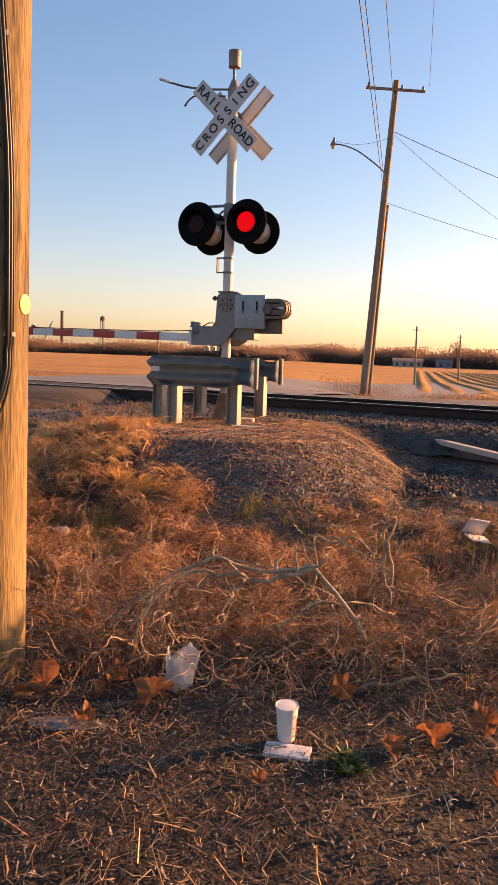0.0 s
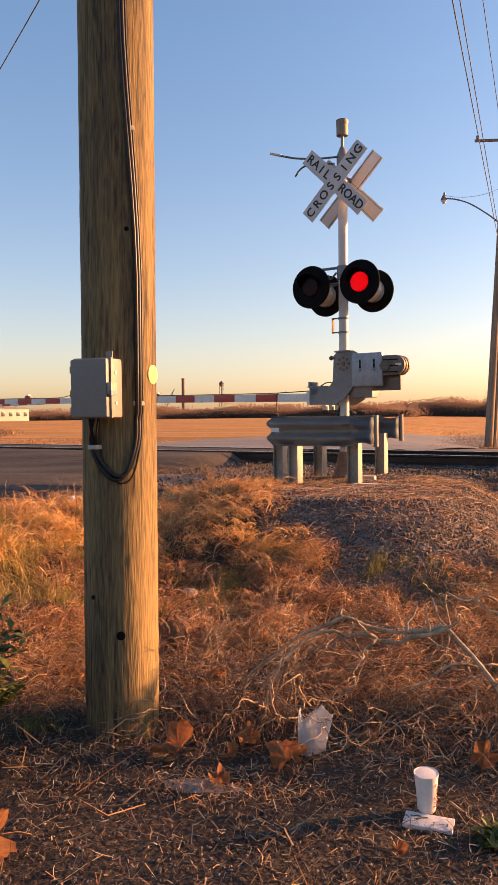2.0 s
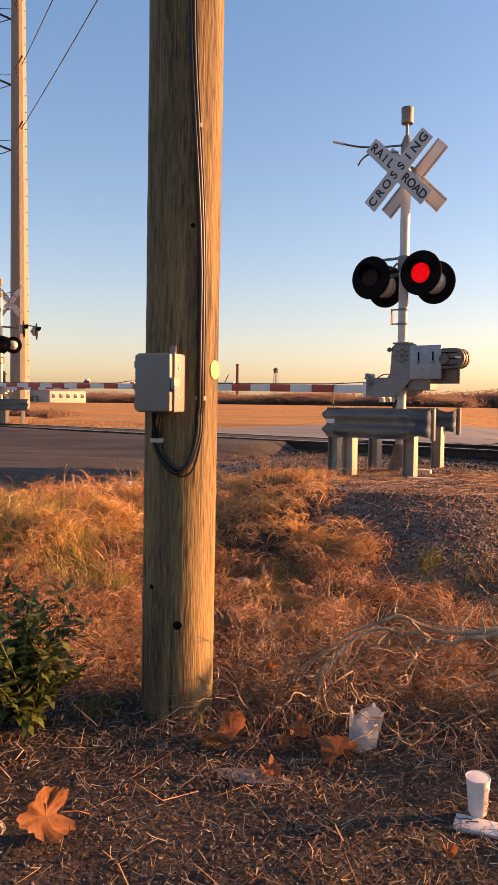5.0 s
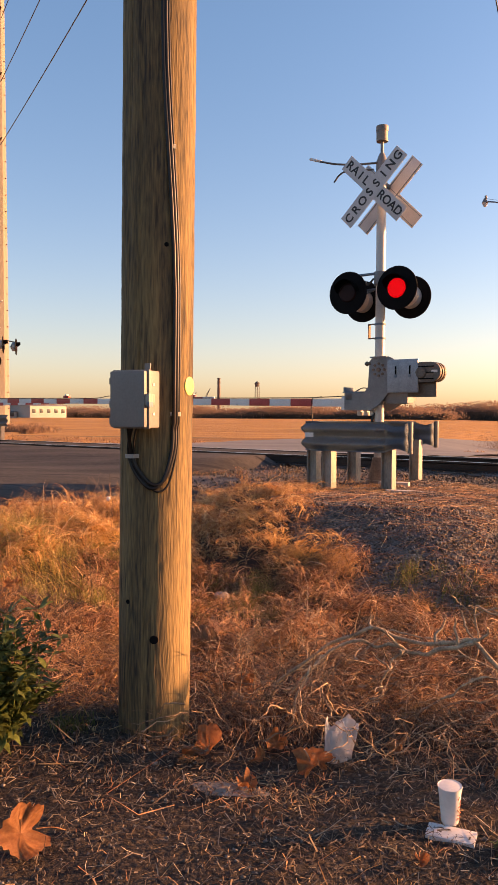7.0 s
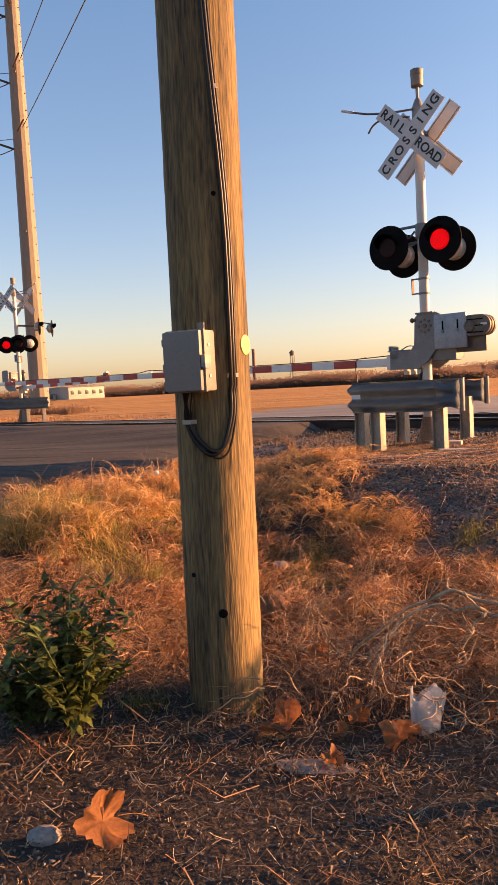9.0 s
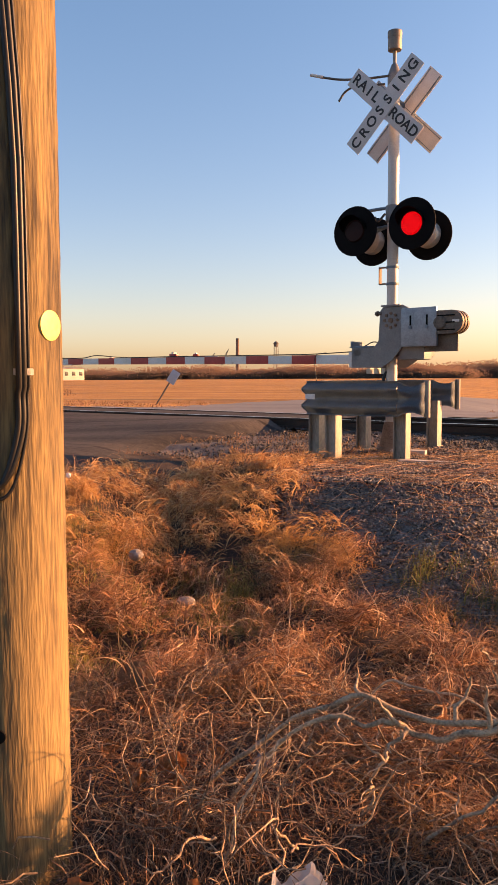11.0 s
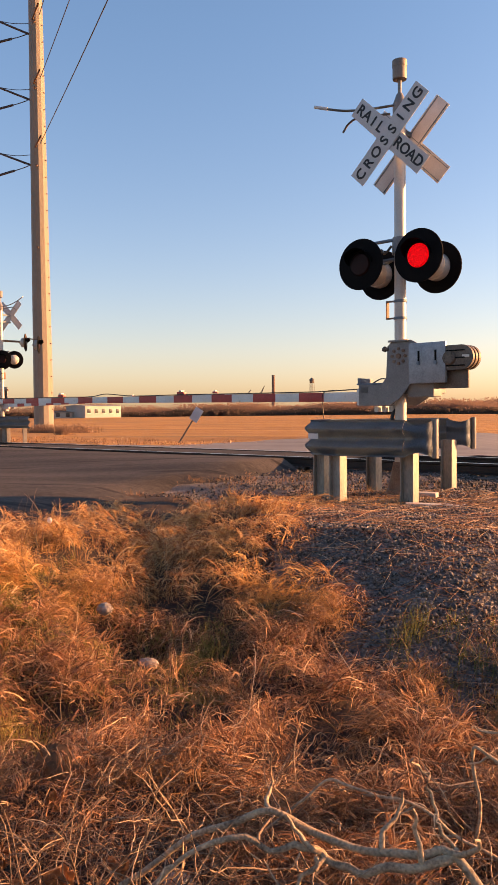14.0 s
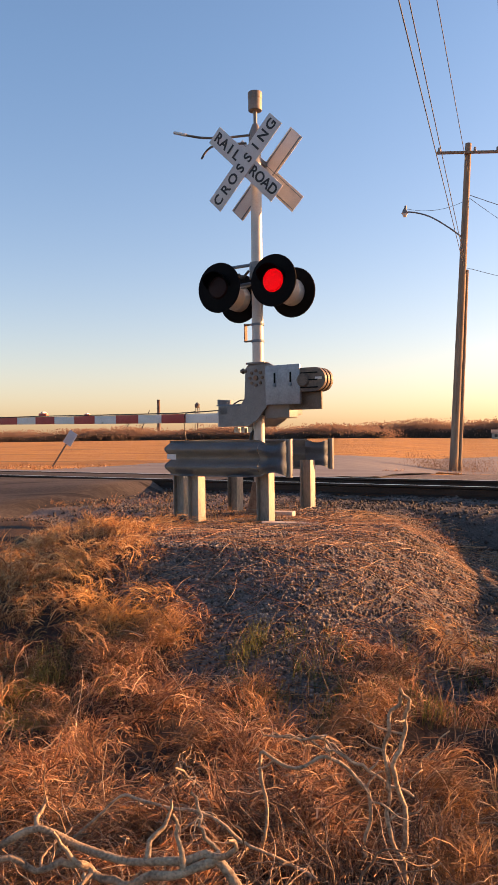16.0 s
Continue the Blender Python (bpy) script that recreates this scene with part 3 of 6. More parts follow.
def light_unit(root, x, y, z, facing, lit, material=None, name="flashing_light", swing=0.0):
    """Round black backboard, hood, lens and housing; facing as for the crossbuck."""
    head = part(name, cyl(0.30, 0.30, (0, -0.008, 0), (0, 0.008, 0), 48, 0.004), m_black, root, "round black backboard with a hooded red lens")
    head.matrix_basis = Matrix.Translation((x, y, z)) @ Matrix.Rotation(swing + (0 if facing < 0 else math.pi), 4, "Z")
    part("lens", cyl(0.122, 0.138, (0, -0.03, 0), (0, -0.005, 0), 32, 0.01), (material or m_lit) if lit else m_lens, head, "lit red lens" if lit else "dark red lens")
    bm = bmesh.new()
    rings = []
    for k, yy in enumerate((0.0, -0.07, -0.14)):
        a0 = (-0.05, 0.2, 0.55)[k]
        ring = []
        for s in range(19):
            a = a0 + (math.pi - 2 * a0) * s / 18
            ring.append((math.cos(a) * (0.165 + 0.006 * k), yy, math.sin(a) * (0.165 + 0.004 * k)))
        rings.append([bm.verts.new(p) for p in ring])
    for r0, r1 in zip(rings, rings[1:]):
        for s in range(18):
            bm.faces.new((r0[s], r0[s + 1], r1[s + 1], r1[s]))
    bmesh.ops.solidify(bm, geom=bm.faces[:], thickness=0.004)
    part("hood", bm, m_black, head)
    bm = cyl(0.165, 0.155, (0, 0.008, 0), (0, 0.13, 0), 28, 0.012)
    cyl(0.15, 0.07, (0, 0.13, 0), (0, 0.18, 0), 28, 0.01, bm)
    cyl(0.025, 0.025, (0, 0.13, 0), (0, 0.22, 0), 12, 0, bm)
    part("lamp_housing", bm, m_mast, head, "weathered grey lamp housing")
    return head


RISE = 0.011      # slope of the lowered arm


def signal(m, label, far=False):
    """Mast with crossbucks, flashing lights, mechanism and lowered arm. Local x runs along the track, -y faces the road user."""
    root = empty("crossing_signal", m, label, "crossing signal", "crossing signals")
    part("mast", cyl(0.07, 0.066, (0, 0, 0.02), (0, 0, 4.62), 28, 0.003), m_mast, root, "pale round aluminium mast")
    bm = cyl(0.19, 0.17, (0, 0, -0.1), (0, 0, 0.10), 24, 0.02)
    cyl(0.15, 0.085, (0, 0, 0.10), (0, 0, 0.42), 24, 0.01, bm)
    part("base", bm, m_rust, root, "rusty cast base of the mast")
    bm = cyl(0.082, 0.082, (0, 0, 4.44), (0, 0, 4.60), 28, 0.006)
    cyl(0.082, 0.035, (0, 0, 4.60), (0, 0, 4.72), 28, 0.006, bm)
    cyl(0.022, 0.022, (0, 0, 4.70), (0, 0, 4.92), 12, 0, bm)
    part("pinnacle", bm, m_alu, root, "stepped cast collar at the mast top")
    bm = cyl(0.082, 0.082, (0, 0, 4.88), (0, 0, 5.09), 32, 0.012)
    cyl(0.086, 0.086, (0, 0, 5.02), (0, 0, 5.10), 32, 0.01, bm)
    part("bell", bm, m_bell, root, "round brown-grey bell housing")
    dy = 0.235 if not far else 0.38
    for s in (-1, 1):
        crossbuck(root, s * dy, 4.30 if far else 4.18, s, radians(14) if far else 0.0)
        part("bracket", box(0.05, dy, 0.06, (0, s * dy / 2, 4.30), 0.01), m_galv, root)
        part("bracket", box(0.05, dy, 0.06, (0, s * dy / 2, 4.06), 0.01), m_galv, root)
    zl = 2.76
    for s in (-1, 1):
        back = 0.26 if s < 0 else 0.20
        drop = 0.0 if s < 0 or far else 0.07
        light_unit(root, -0.38, s * back, zl - drop, s, False, swing=radians(46) if far else 0.0)
        light_unit(root, 0.38, s * back, zl - drop, s, (s < 0) != far, m_lit, swing=radians(46) if far else 0.0)
    part("crossarm", cyl(0.02, 0.02, (-0.42, -0.05, zl + 0.27), (0.40, -0.05, zl + 0.27), 14), m_galv, root, "thin steel pipe carrying the lights")
    for x in (-0.36, 0.34):
        part("cable_whip", tubes("cable_whip", [(curve([(x * 0.2, -0.07, zl + 0.2), (x * 0.45, -0.08, zl + 0.12), (x * 0.6, -0.08, zl + 0.17), (x * 0.85, -0.1, zl + 0.08)], 14), 0.016)], 8), m_cast, root)
    for x in (-0.38, 0.38):
        part("light_arm", cyl(0.018, 0.018, (x * 0.15, 0, zl + 0.06), (x, -0.12, zl + 0.02), 10), m_galv, root)
        part("light_arm", cyl(0.018, 0.018, (x * 0.15, 0, zl + 0.06), (x, 0.12, zl + 0.02), 10), m_galv, root)
    part("hub_casting", cyl(0.092, 0.092, (0, 0, zl + 0.10), (0, 0, zl + 0.30), 24, 0.015), m_alu, root, "cast hub clamped round the mast")
    for z in (zl - 0.46, zl - 0.66):
        part("clamp", cyl(0.078, 0.078, (0, 0, z), (0, 0, z + 0.03), 28, 0.004), m_galv, root)
    bm = box(0.012, 0.06, 0.22, (-0.16, -0.02, zl - 0.54), 0.003)
    box(0.09, 0.05, 0.015, (-0.115, -0.02, zl - 0.44), 0.003, bm=bm)
    box(0.09, 0.05, 0.015, (-0.115, -0.02, zl - 0.64), 0.003, bm=bm)
    part("small_bracket", bm, m_rust, root)
    # bent conduit near the top
    part("conduit", tubes("conduit", [(curve([(0.0, -0.06, 4.575), (-0.35, -0.12, 4.60), (-0.65, -0.14, 4.655), (-0.85, -0.16, 4.715), (-1.08, -0.18, 4.80)], 20), 0.014), (curve([(-0.1, -0.05, 4.50), (-0.45, -0.15, 4.52), (-0.58, -0.18, 4.48), (-0.66, -0.2, 4.38)], 16), 0.013)], 10), m_cast, root, "bent rusty conduit with a loose end")
    part("conduit_tip", cyl(0.019, 0.019, (-1.09, -0.18, 4.804), (-0.91, -0.166, 4.737), 12, 0.004), m_clip, root)
    # mechanism
    zc = 1.50
    mech = part("gate_mechanism", box(0.42, 0.40, 0.52, (0.20, 0.16, zc - 0.02), 0.03), m_alu, root, "grey cast gate mechanism case")
    part("case_lid", box(0.44, 0.42, 0.05, (0.20, 0.16, zc + 0.25), 0.015), m_alu, mech)
    outline = [(-0.48, 1.09), (-0.06, 1.09), (0.08, 1.17), (0.24, 1.36), (0.30, 1.46), (0.30, 1.80), (0.22, 1.84), (-0.02, 1.84), (-0.08, 1.78), (-0.10, 1.42), (-0.16, 1.34), (-0.48, 1.34)]
    for y in (-0.16, 0.50):
        bm = bmesh.new()
        f = bm.faces.new([bm.verts.new((x, y, z)) for x, z in outline])
        r = bmesh.ops.extrude_face_region(bm, geom=[f])
        bmesh.ops.translate(bm, verts=[v for v in r["geom"] if isinstance(v, bmesh.types.BMVert)], vec=(0, 0.02, 0))
        bmesh.ops.recalc_face_normals(bm, faces=bm.faces)
        plate = part("arm_plate", bm, m_alu, root, "grey cranked steel plate holding the arm")
        for k in range(8):
            a = k * math.pi / 4
            r_ = 0.085
            part("bolt", cyl(0.019, 0.019, (0.07 + r_ * math.cos(a), y - 0.014, 1.66 + r_ * math.sin(a)), (0.07 + r_ * math.cos(a), y + 0.002, 1.66 + r_ * math.sin(a)), 8), m_rust, plate)
        part("bolt", cyl(0.03, 0.03, (0.07, y - 0.022, 1.66), (0.07, y + 0.002, 1.66), 12, 0.004), m_rust, plate)
    part("cross_tube", box(0.12, 0.66, 0.10, (-0.40, 0.17, 1.28), 0.01), m_alu, root)
    cw = part("counterweight_plate", box(0.46, 0.05, 0.46, (0.46, -0.20, 1.56), 0.02), m_plate, root, "zinc-grey counterweight plate with two slots")
    for x in (0.36, 0.57):
        part("slot", box(0.022, 0.01, 0.16, (x, -0.226, 1.62), 0.004), m_black, cw)
        part("slot_bolt", cyl(0.022, 0.022, (x, -0.24, 1.56), (x, -0.222, 1.56), 10), m_galv, cw)
    for y in (-0.21, -0.13, -0.05):
        bm = bmesh.new()
        rim = [(0.64, 1.74), (0.64, 1.47)] + [(0.87 + 0.135 * math.cos(a), 1.605 + 0.135 * math.sin(a)) for a in np.linspace(-math.pi / 2, math.pi / 2, 15)]
        f = bm.faces.new([bm.verts.new((x, y, z)) for x, z in rim])
        r = bmesh.ops.extrude_face_region(bm, geom=[f])
        bmesh.ops.translate(bm, verts=[v for v in r["geom"] if isinstance(v, bmesh.types.BMVert)], vec=(0, 0.045, 0))
        bmesh.ops.recalc_face_normals(bm, faces=bm.faces)
        cwt = part("counterweight", bm, m_cast, root, "brown cast counterweight with a rounded end")
        if y < -0.2:
            part("slot", box(0.085, 0.012, 0.03, (0.92, y, 1.615), 0.004), m_clip, cwt, "pale slot in the casting")
            for z in (1.515, 1.60, 1.68):
                part("rib", box(0.22, 0.018, 0.014, (0.80, y - 0.004, z), 0.004), m_black, cwt)
            for a in range(6):
                part("nut", cyl(0.016, 0.016, (0.725 + 0.055 * math.cos(a * 1.047), y - 0.03, 1.60 + 0.055 * math.sin(a * 1.047)), (0.725 + 0.055 * math.cos(a * 1.047), y, 1.60 + 0.055 * math.sin(a * 1.047)), 6), m_cast, cwt)
            part("hub", cyl(0.085, 0.07, (0.725, y, 1.60), (0.725, y - 0.02, 1.60), 20, 0.004), m_cast, cwt)
    part("weight_bar", box(0.42, 0.03, 0.20, (0.70, -0.10, 1.37), 0.012), m_cast, root)
    part("lug", cyl(0.022, 0.022, (-0.15, -0.15, 1.75), (-0.06, -0.15, 1.75), 10, 0.004), m_cast, root)
    part("lug", cyl(0.034, 0.034, (-0.13, -0.15, 1.75), (-0.11, -0.15, 1.75), 12, 0.004), m_cast, root)
    part("top_plate", box(0.34, 0.50, 0.018, (-0.36, 0.12, 1.352), 0.004), m_galv, root)
    part("end_bracket", box(0.03, 0.30, 0.08, (-0.50, 0.02, 1.385), 0.004), m_galv, root)
    part("top_lip", box(0.26, 0.03, 0.025, (0.07, -0.172, 1.835), 0.01), m_alu, root)
    part("junction_cover", box(0.34, 0.22, 0.20, (0.32, 0.0, 1.28), 0.03), m_alu, root)
    for x in (-0.30, -0.20, -0.10):
        part("clamp_block", box(0.06, 0.10, 0.07, (x, 0.0, 1.05), 0.008), m_clip, root)
    part("hose", tubes("hose", [(curve([(0.0, -0.02, 1.10), (-0.08, -0.06, 0.95), (-0.02, -0.08, 0.75), (0.0, -0.07, 0.5)], 16), 0.022)], 8), m_cable, root)
    # arm
    length, z0 = 10.9, 1.20
    arm = part("gate_arm", box(0.40, 0.07, 0.20, (-0.50, 0.17, z0), 0.006), m_armw, root, "lowered gate arm in red and white bands")
    x, k = -0.66, 0
    while x > -length:
        w = 0.56 if k == 0 else 0.405
        depth = 0.125 - 0.045 * (-x / length)
        red = k % 2 == 1
        part("arm_band", box(w - 0.002, 0.045, depth, (x - w / 2, 0.17, z0 + RISE * (w / 2 - x)), 0.004, Matrix.Rotation(RISE, 4, "Y")), m_red if red else m_armw, arm, "red band" if red else "")
        x -= w
        k += 1
    for x in (-3.9, -7.0, -10.2):
        lamp = part("arm_lamp", box(0.16, 0.06, 0.05, (x, 0.17, z0 + 0.085 - RISE * x), 0.015), m_red, arm, "small red lamp on the arm")
        part("lamp_cap", box(0.05, 0.07, 0.03, (x, 0.17, z0 + 0.12 - RISE * x), 0.01), m_clip, lamp)
    part("arm_cable", tubes("arm_cable", [(curve([(-0.5, 0.16, z0 + 0.11), (-1.2, 0.14, z0 + 0.075 + 0.013), (-1.6, 0.14, z0 + 0.07 + 0.018), (-2.7, 0.14, z0 + 0.066 + 0.03), (-3.8, 0.14, z0 + 0.066 + 0.042), (-5.0, 0.14, z0 + 0.06 + 0.055), (-5.7, 0.14, z0 + 0.10 + 0.063), (-6.1, 0.14, z0 + 0.06 + 0.067), (-7.0, 0.14, z0 + 0.058 + 0.077), (-8.6, 0.14, z0 + 0.052 + 0.095), (-10.2, 0.14, z0 + 0.05 + 0.112)], 60), 0.008), (curve([(-0.1, 0.1, 1.36), (-0.3, 0.1, 1.42), (-0.45, 0.12, 1.37)], 10), 0.008), (curve([(-1.05, 0.14, z0 + 0.09 + 0.012), (-1.22, 0.13, z0 + 0.04 + 0.013), (-1.20, 0.12, z0 - 0.25 + 0.013), (-1.16, 0.12, z0 - 0.45 + 0.013)], 16), 0.006)], 6), m_cable, arm)
    return root


YAW = math.degrees(math.atan2(RU[1], RU[0]))
signal(pose(0, 10, 0.45, 0, 0, YAW), "grey railroad crossing signal with a lowered red and white gate arm")
far_sig = signal(pose(-14.2, 24.0, 0.60, 0, 0, YAW + 180), "crossing signal across the road with its gate arm down", far=True)
into = Matrix.Rotation(-radians(YAW + 180), 3, "Z")
ends = []
for out, z in ((0.80, 3.36), (1.24, 3.29)):
    q = into @ Vector((0.864 * out, 0.502 * out, 0))
    head = light_unit(far_sig, q.x, q.y, z, -1, False, name="side_light", swing=radians(110 - YAW - 180))
    ends.append((q.x, q.y, z + 0.02))
part("side_arm", tubes("side_arm", [(sag((0, 0, 3.42), ends[0], 0.0, 6), 0.035), (sag((ends[0][0], ends[0][1], 3.52), (ends[1][0], ends[1][1], 3.45), 0.0, 6), 0.02), (sag(ends[0], (ends[0][0], ends[0][1], 3.66), 0.0, 4), 0.03), (sag(ends[1], (ends[1][0], ends[1][1], 3.45), 0.0, 4), 0.02)], 8), m_rust, far_sig, "short pipe carrying the side lights")
part("small_sign", box(0.20, 0.01, 0.24, (0, 0.09, 2.26), 0.002), m_blue, far_sig, "small blue notice plate")

# ---- guard rails ----
WAVE = [(0.085 * math.sin(math.pi * (z + 0.2) / 0.2) ** 2 + (0.018 if abs(z) > 0.19 else 0.0), z) for z in np.linspace(0.2, -0.2, 21)]


def beam(ctrl, zc, n, flare=()):
    """Corrugated beam swept along a plan line; flare lists runs of (share, squeeze)."""
    p = curve([(x, y, 0) for x, y in ctrl], n)
    tan = np.gradient(p, axis=0)
    tan /= np.linalg.norm(tan, axis=1)[:, None]
    nor = np.stack([-tan[:, 1], tan[:, 0]], 1)
    bm = bmesh.new()
    rows = []
    for k in range(n):
        row = []
        for off, z in WAVE:
            row.append(bm.verts.new((p[k, 0] + nor[k, 0] * off, p[k, 1] + nor[k, 1] * off, zc + z)))
        rows.append(row)
    for a, b in zip(rows, rows[1:]):
        for k in range(len(WAVE) - 1):
            bm.faces.new((a[k], a[k + 1], b[k + 1], b[k]))
    bmesh.ops.solidify(bm, geom=bm.faces[:], thickness=0.005)
    return bm


def end_flare(at, way, zc):
    """The fanned end piece of a beam: flattened corrugation widening to a rolled lip."""
    w = Vector((*way, 0)).normalized()
    side = Vector((w.y, -w.x, 0))
    bm = bmesh.new()
    rows = []
    for s in np.linspace(0, 1, 17):
        row = []
        for off, z in WAVE:
            o = off * (1 - s) + 0.03 * math.sin(s * math.pi) + 0.07 * s - 0.17 * max(0.0, (s - 0.7) / 0.3) ** 2
            zz = z * (1 - 0.28 * math.sin(s * math.pi) + 0.06 * s)
            q = Vector(at) + w * (0.34 * s) + side * o
            row.append(bm.verts.new((q.x, q.y, zc + zz)))
        rows.append(row)
    for a, b in zip(rows, rows[1:]):
        for k in range(len(WAVE) - 1):
            bm.faces.new((a[k], a[k + 1], b[k + 1], b[k]))
    bmesh.ops.solidify(bm, geom=bm.faces[:], thickness=0.005)
    return bm


def rail_post(x, y, z0, z1, yaw):
    """Rolled steel post of I section."""
    r = Matrix.Rotation(yaw, 4, "Z")
    bm = box(0.014, 0.15, z1 - z0, (x, y, (z0 + z1) / 2), 0.002, r)
    for s in (-0.075, 0.075):
        o = r @ Vector((0, s, 0))
        box(0.12, 0.012, z1 - z0, (x + o.x, y + o.y, (z0 + z1) / 2), 0.002, r, bm)
    return bm


def guard(m, label, back=True):
    root = empty("guard_rail", m, label, "guard rail", "guard rails")
    plan = [(0.10, 9.02), (-0.25, 9.12), (-0.76, 9.32), (-1.0, 9.62), (-1.0, 10.1), (-0.7, 10.6), (0.05, 10.95), (0.55, 11.02)] if back else [(1.36, 8.85), (0.6, 9.0), (-0.2, 9.12), (-0.95, 9.32), (-2.2, 9.7)]
    bm = beam(plan[:4] if back else plan, 1.18, 30)
    part("beam", bm, m_galv, root, "corrugated galvanised steel beam")
    if back:
        part("beam", beam(plan[3:], 1.18, 40), m_galv, root)
        part("end_flare", end_flare((0.10, 9.02, 0), (0.97, -0.2), 1.18), m_galv, root, "fanned end of the beam catching the light")
        part("end_flare", end_flare((0.52, 11.02, 0), (0.99, 0.05), 1.18), m_galv, root)
        for q, w in (((0.10, 9.02), (0.97, -0.2)), ((0.52, 11.02), (0.99, 0.05))):
            lx, ly = q[0] + 0.34 * w[0] + 0.09 * w[1], q[1] + 0.34 * w[1] - 0.09 * w[0] + 0.12
            part("rolled_lip", cyl(0.034, 0.034, (lx, ly, 0.975), (lx, ly, 1.385), 16, 0.004), m_post, root, "rolled end lip catching the sun")
        part("reflector", box(0.17, 0.008, 0.06, (-0.93, 9.30, 1.20), 0.002, Matrix.Rotation(-0.75, 4, "Z")), m_clip, root, "pale reflective strip")
        posts = [(-0.90, 9.72, 1.3), (-0.66, 9.36, 1.25), (0.14, 9.17, 1.35), (-0.38, 10.66, 1.25), (0.55, 10.92, 1.3)]
    else:
        posts = [(-1.05, 9.45, 0.9), (0.17, 9.2, 0.9), (0.34, 9.18, 0.9), (1.05, 9.03, 0.9)]
    for x, y, a in posts:
        part("post", rail_post(x, y, 0.25, 1.10, a - 0.25), m_post, root)
    for x, y in ((-0.62, 9.25), (0.08, 9.0)):
        for z in (1.06, 1.27):
            part("bolt", cyl(0.018, 0.018, (x, y - 0.035, z), (x, y + 0.02, z), 8), m_rust, root)
    return root


guard(pose(0, 0, 0), "dented galvanised guard rail bent round the signal base")
guard(pose(-14.2, 14.6, 0.06, 0, 0, 0), "galvanised guard rail in front of the signal across the road", back=False)
bd = part("board", box(0.62, 0.16, 0.035, (0.42, 9.02, 0.475), 0.006, Matrix.Rotation(0.12, 4, "Z") @ Matrix.Rotation(0.03, 4, "Y")), m_concrete, None)
tagged(bd, "flat weathered board lying at the foot of the guard rail", "board")
bd = part("timber_block", box(0.42, 0.16, 0.08, (0.22, 9.75, 0.50), 0.015, Matrix.Rotation(-0.2, 4, "Z")), m_concrete, None)
tagged(bd, "pale timber block lying beside the mast base", "timber")

# ---- near utility pole ----
PX, PY, PR = -0.916, 2.27, 0.164


def wooden_pole(name, r0, r1, height, material, n=72, rows=70, checks=0.006, seed=1):
    g = np.random.default_rng(seed)
    a = np.arange(n) * 2 * np.pi / n
    z = np.linspace(-0.3, height, rows)
    r = np.linspace(r0, r1, rows)[:, None] + 0 * a[None]
    groove = np.zeros_like(r)
    for _ in range(26 if n < 100 else 60):
        k, z0, z1 = g.integers(n), g.uniform(-0.3, height), g.uniform(0.5, 2.5)
        for q, zz in enumerate(z):
            if z0 < zz < z0 + z1:
                kk = int(k + 1.2 * math.sin(zz * 1.3 + k)) % n
                groove[q, kk] -= checks
    r = r + groove + g.normal(0, checks * 0.14, r.shape)
    v = np.stack([r * np.cos(a), r * np.sin(a), z[:, None] + 0 * a], -1).reshape(-1, 3)
    i, j = np.meshgrid(np.arange(rows - 1), np.arange(n), indexing="ij")
    f = np.stack([i * n + j, i * n + (j + 1) % n, (i + 1) * n + (j + 1) % n, (i + 1) * n + j], -1).reshape(-1, 4)
    me = np_mesh(name, v, f)
    smooth(me, 70)
    return me


pole = empty("utility_pole", pose(PX, PY, 0, 0.3, 0.55, 0), "thick weathered wooden utility pole with long drying cracks", "utility pole")
part("pole", wooden_pole("pole", PR, PR - 0.002, 9.5, m_pole, 120, 170, 0.006), m_pole, pole, "bare round timber with vertical checks")


def on_pole(deg, z, out=0.0):
    a = radians(deg)
    return (PX + (PR + out) * math.cos(a) + 0.0095 * z, PY + (PR + out) * math.sin(a), z)


def ring_clip(d0, d1, z, out=0.022):
    """Flat strap across the cables, hugging the pole."""
    pts = [on_pole(d, z, out if 0.15 < s < 0.85 else 0.004) for s, d in zip(np.linspace(0, 1, 9), np.linspace(d0, d1, 9))]
    bm = bmesh.new()
    rows = [[bm.verts.new((p[0], p[1], p[2] + h)) for h in (-0.009, 0.009)] for p in pts]
    for a, b in zip(rows, rows[1:]):
        bm.faces.new((a[0], b[0], b[1], a[1]))
    bmesh.ops.solidify(bm, geom=bm.faces[:], thickness=0.003)
    return bm


tg = part("marker_tag", cyl(0.042, 0.042, on_pole(-13, 1.587, -0.006), on_pole(-13, 1.587, 0.004), 24, 0.001), m_tag, None)
tagged(tg, "round yellow marker tag nailed to the pole", "tag")
for d, z, r in ((-74, 0.46, 0.024), (-120, 0.62, 0.012), (-60, 2.2, 0.012)):
    c, s_ = math.cos(radians(d)), math.sin(radians(d))
    part("knot", cyl(r, r * 0.8, ((PR - 0.02) * c, (PR - 0.02) * s_, z), ((PR + 0.004) * c, (PR + 0.004) * s_, z), 16, 0.002), m_black, pole, "dark knot hole")
cab = empty("cable_run", pose(0, 0, 0), "black cables clipped down the pole and looped into the box", "cable")
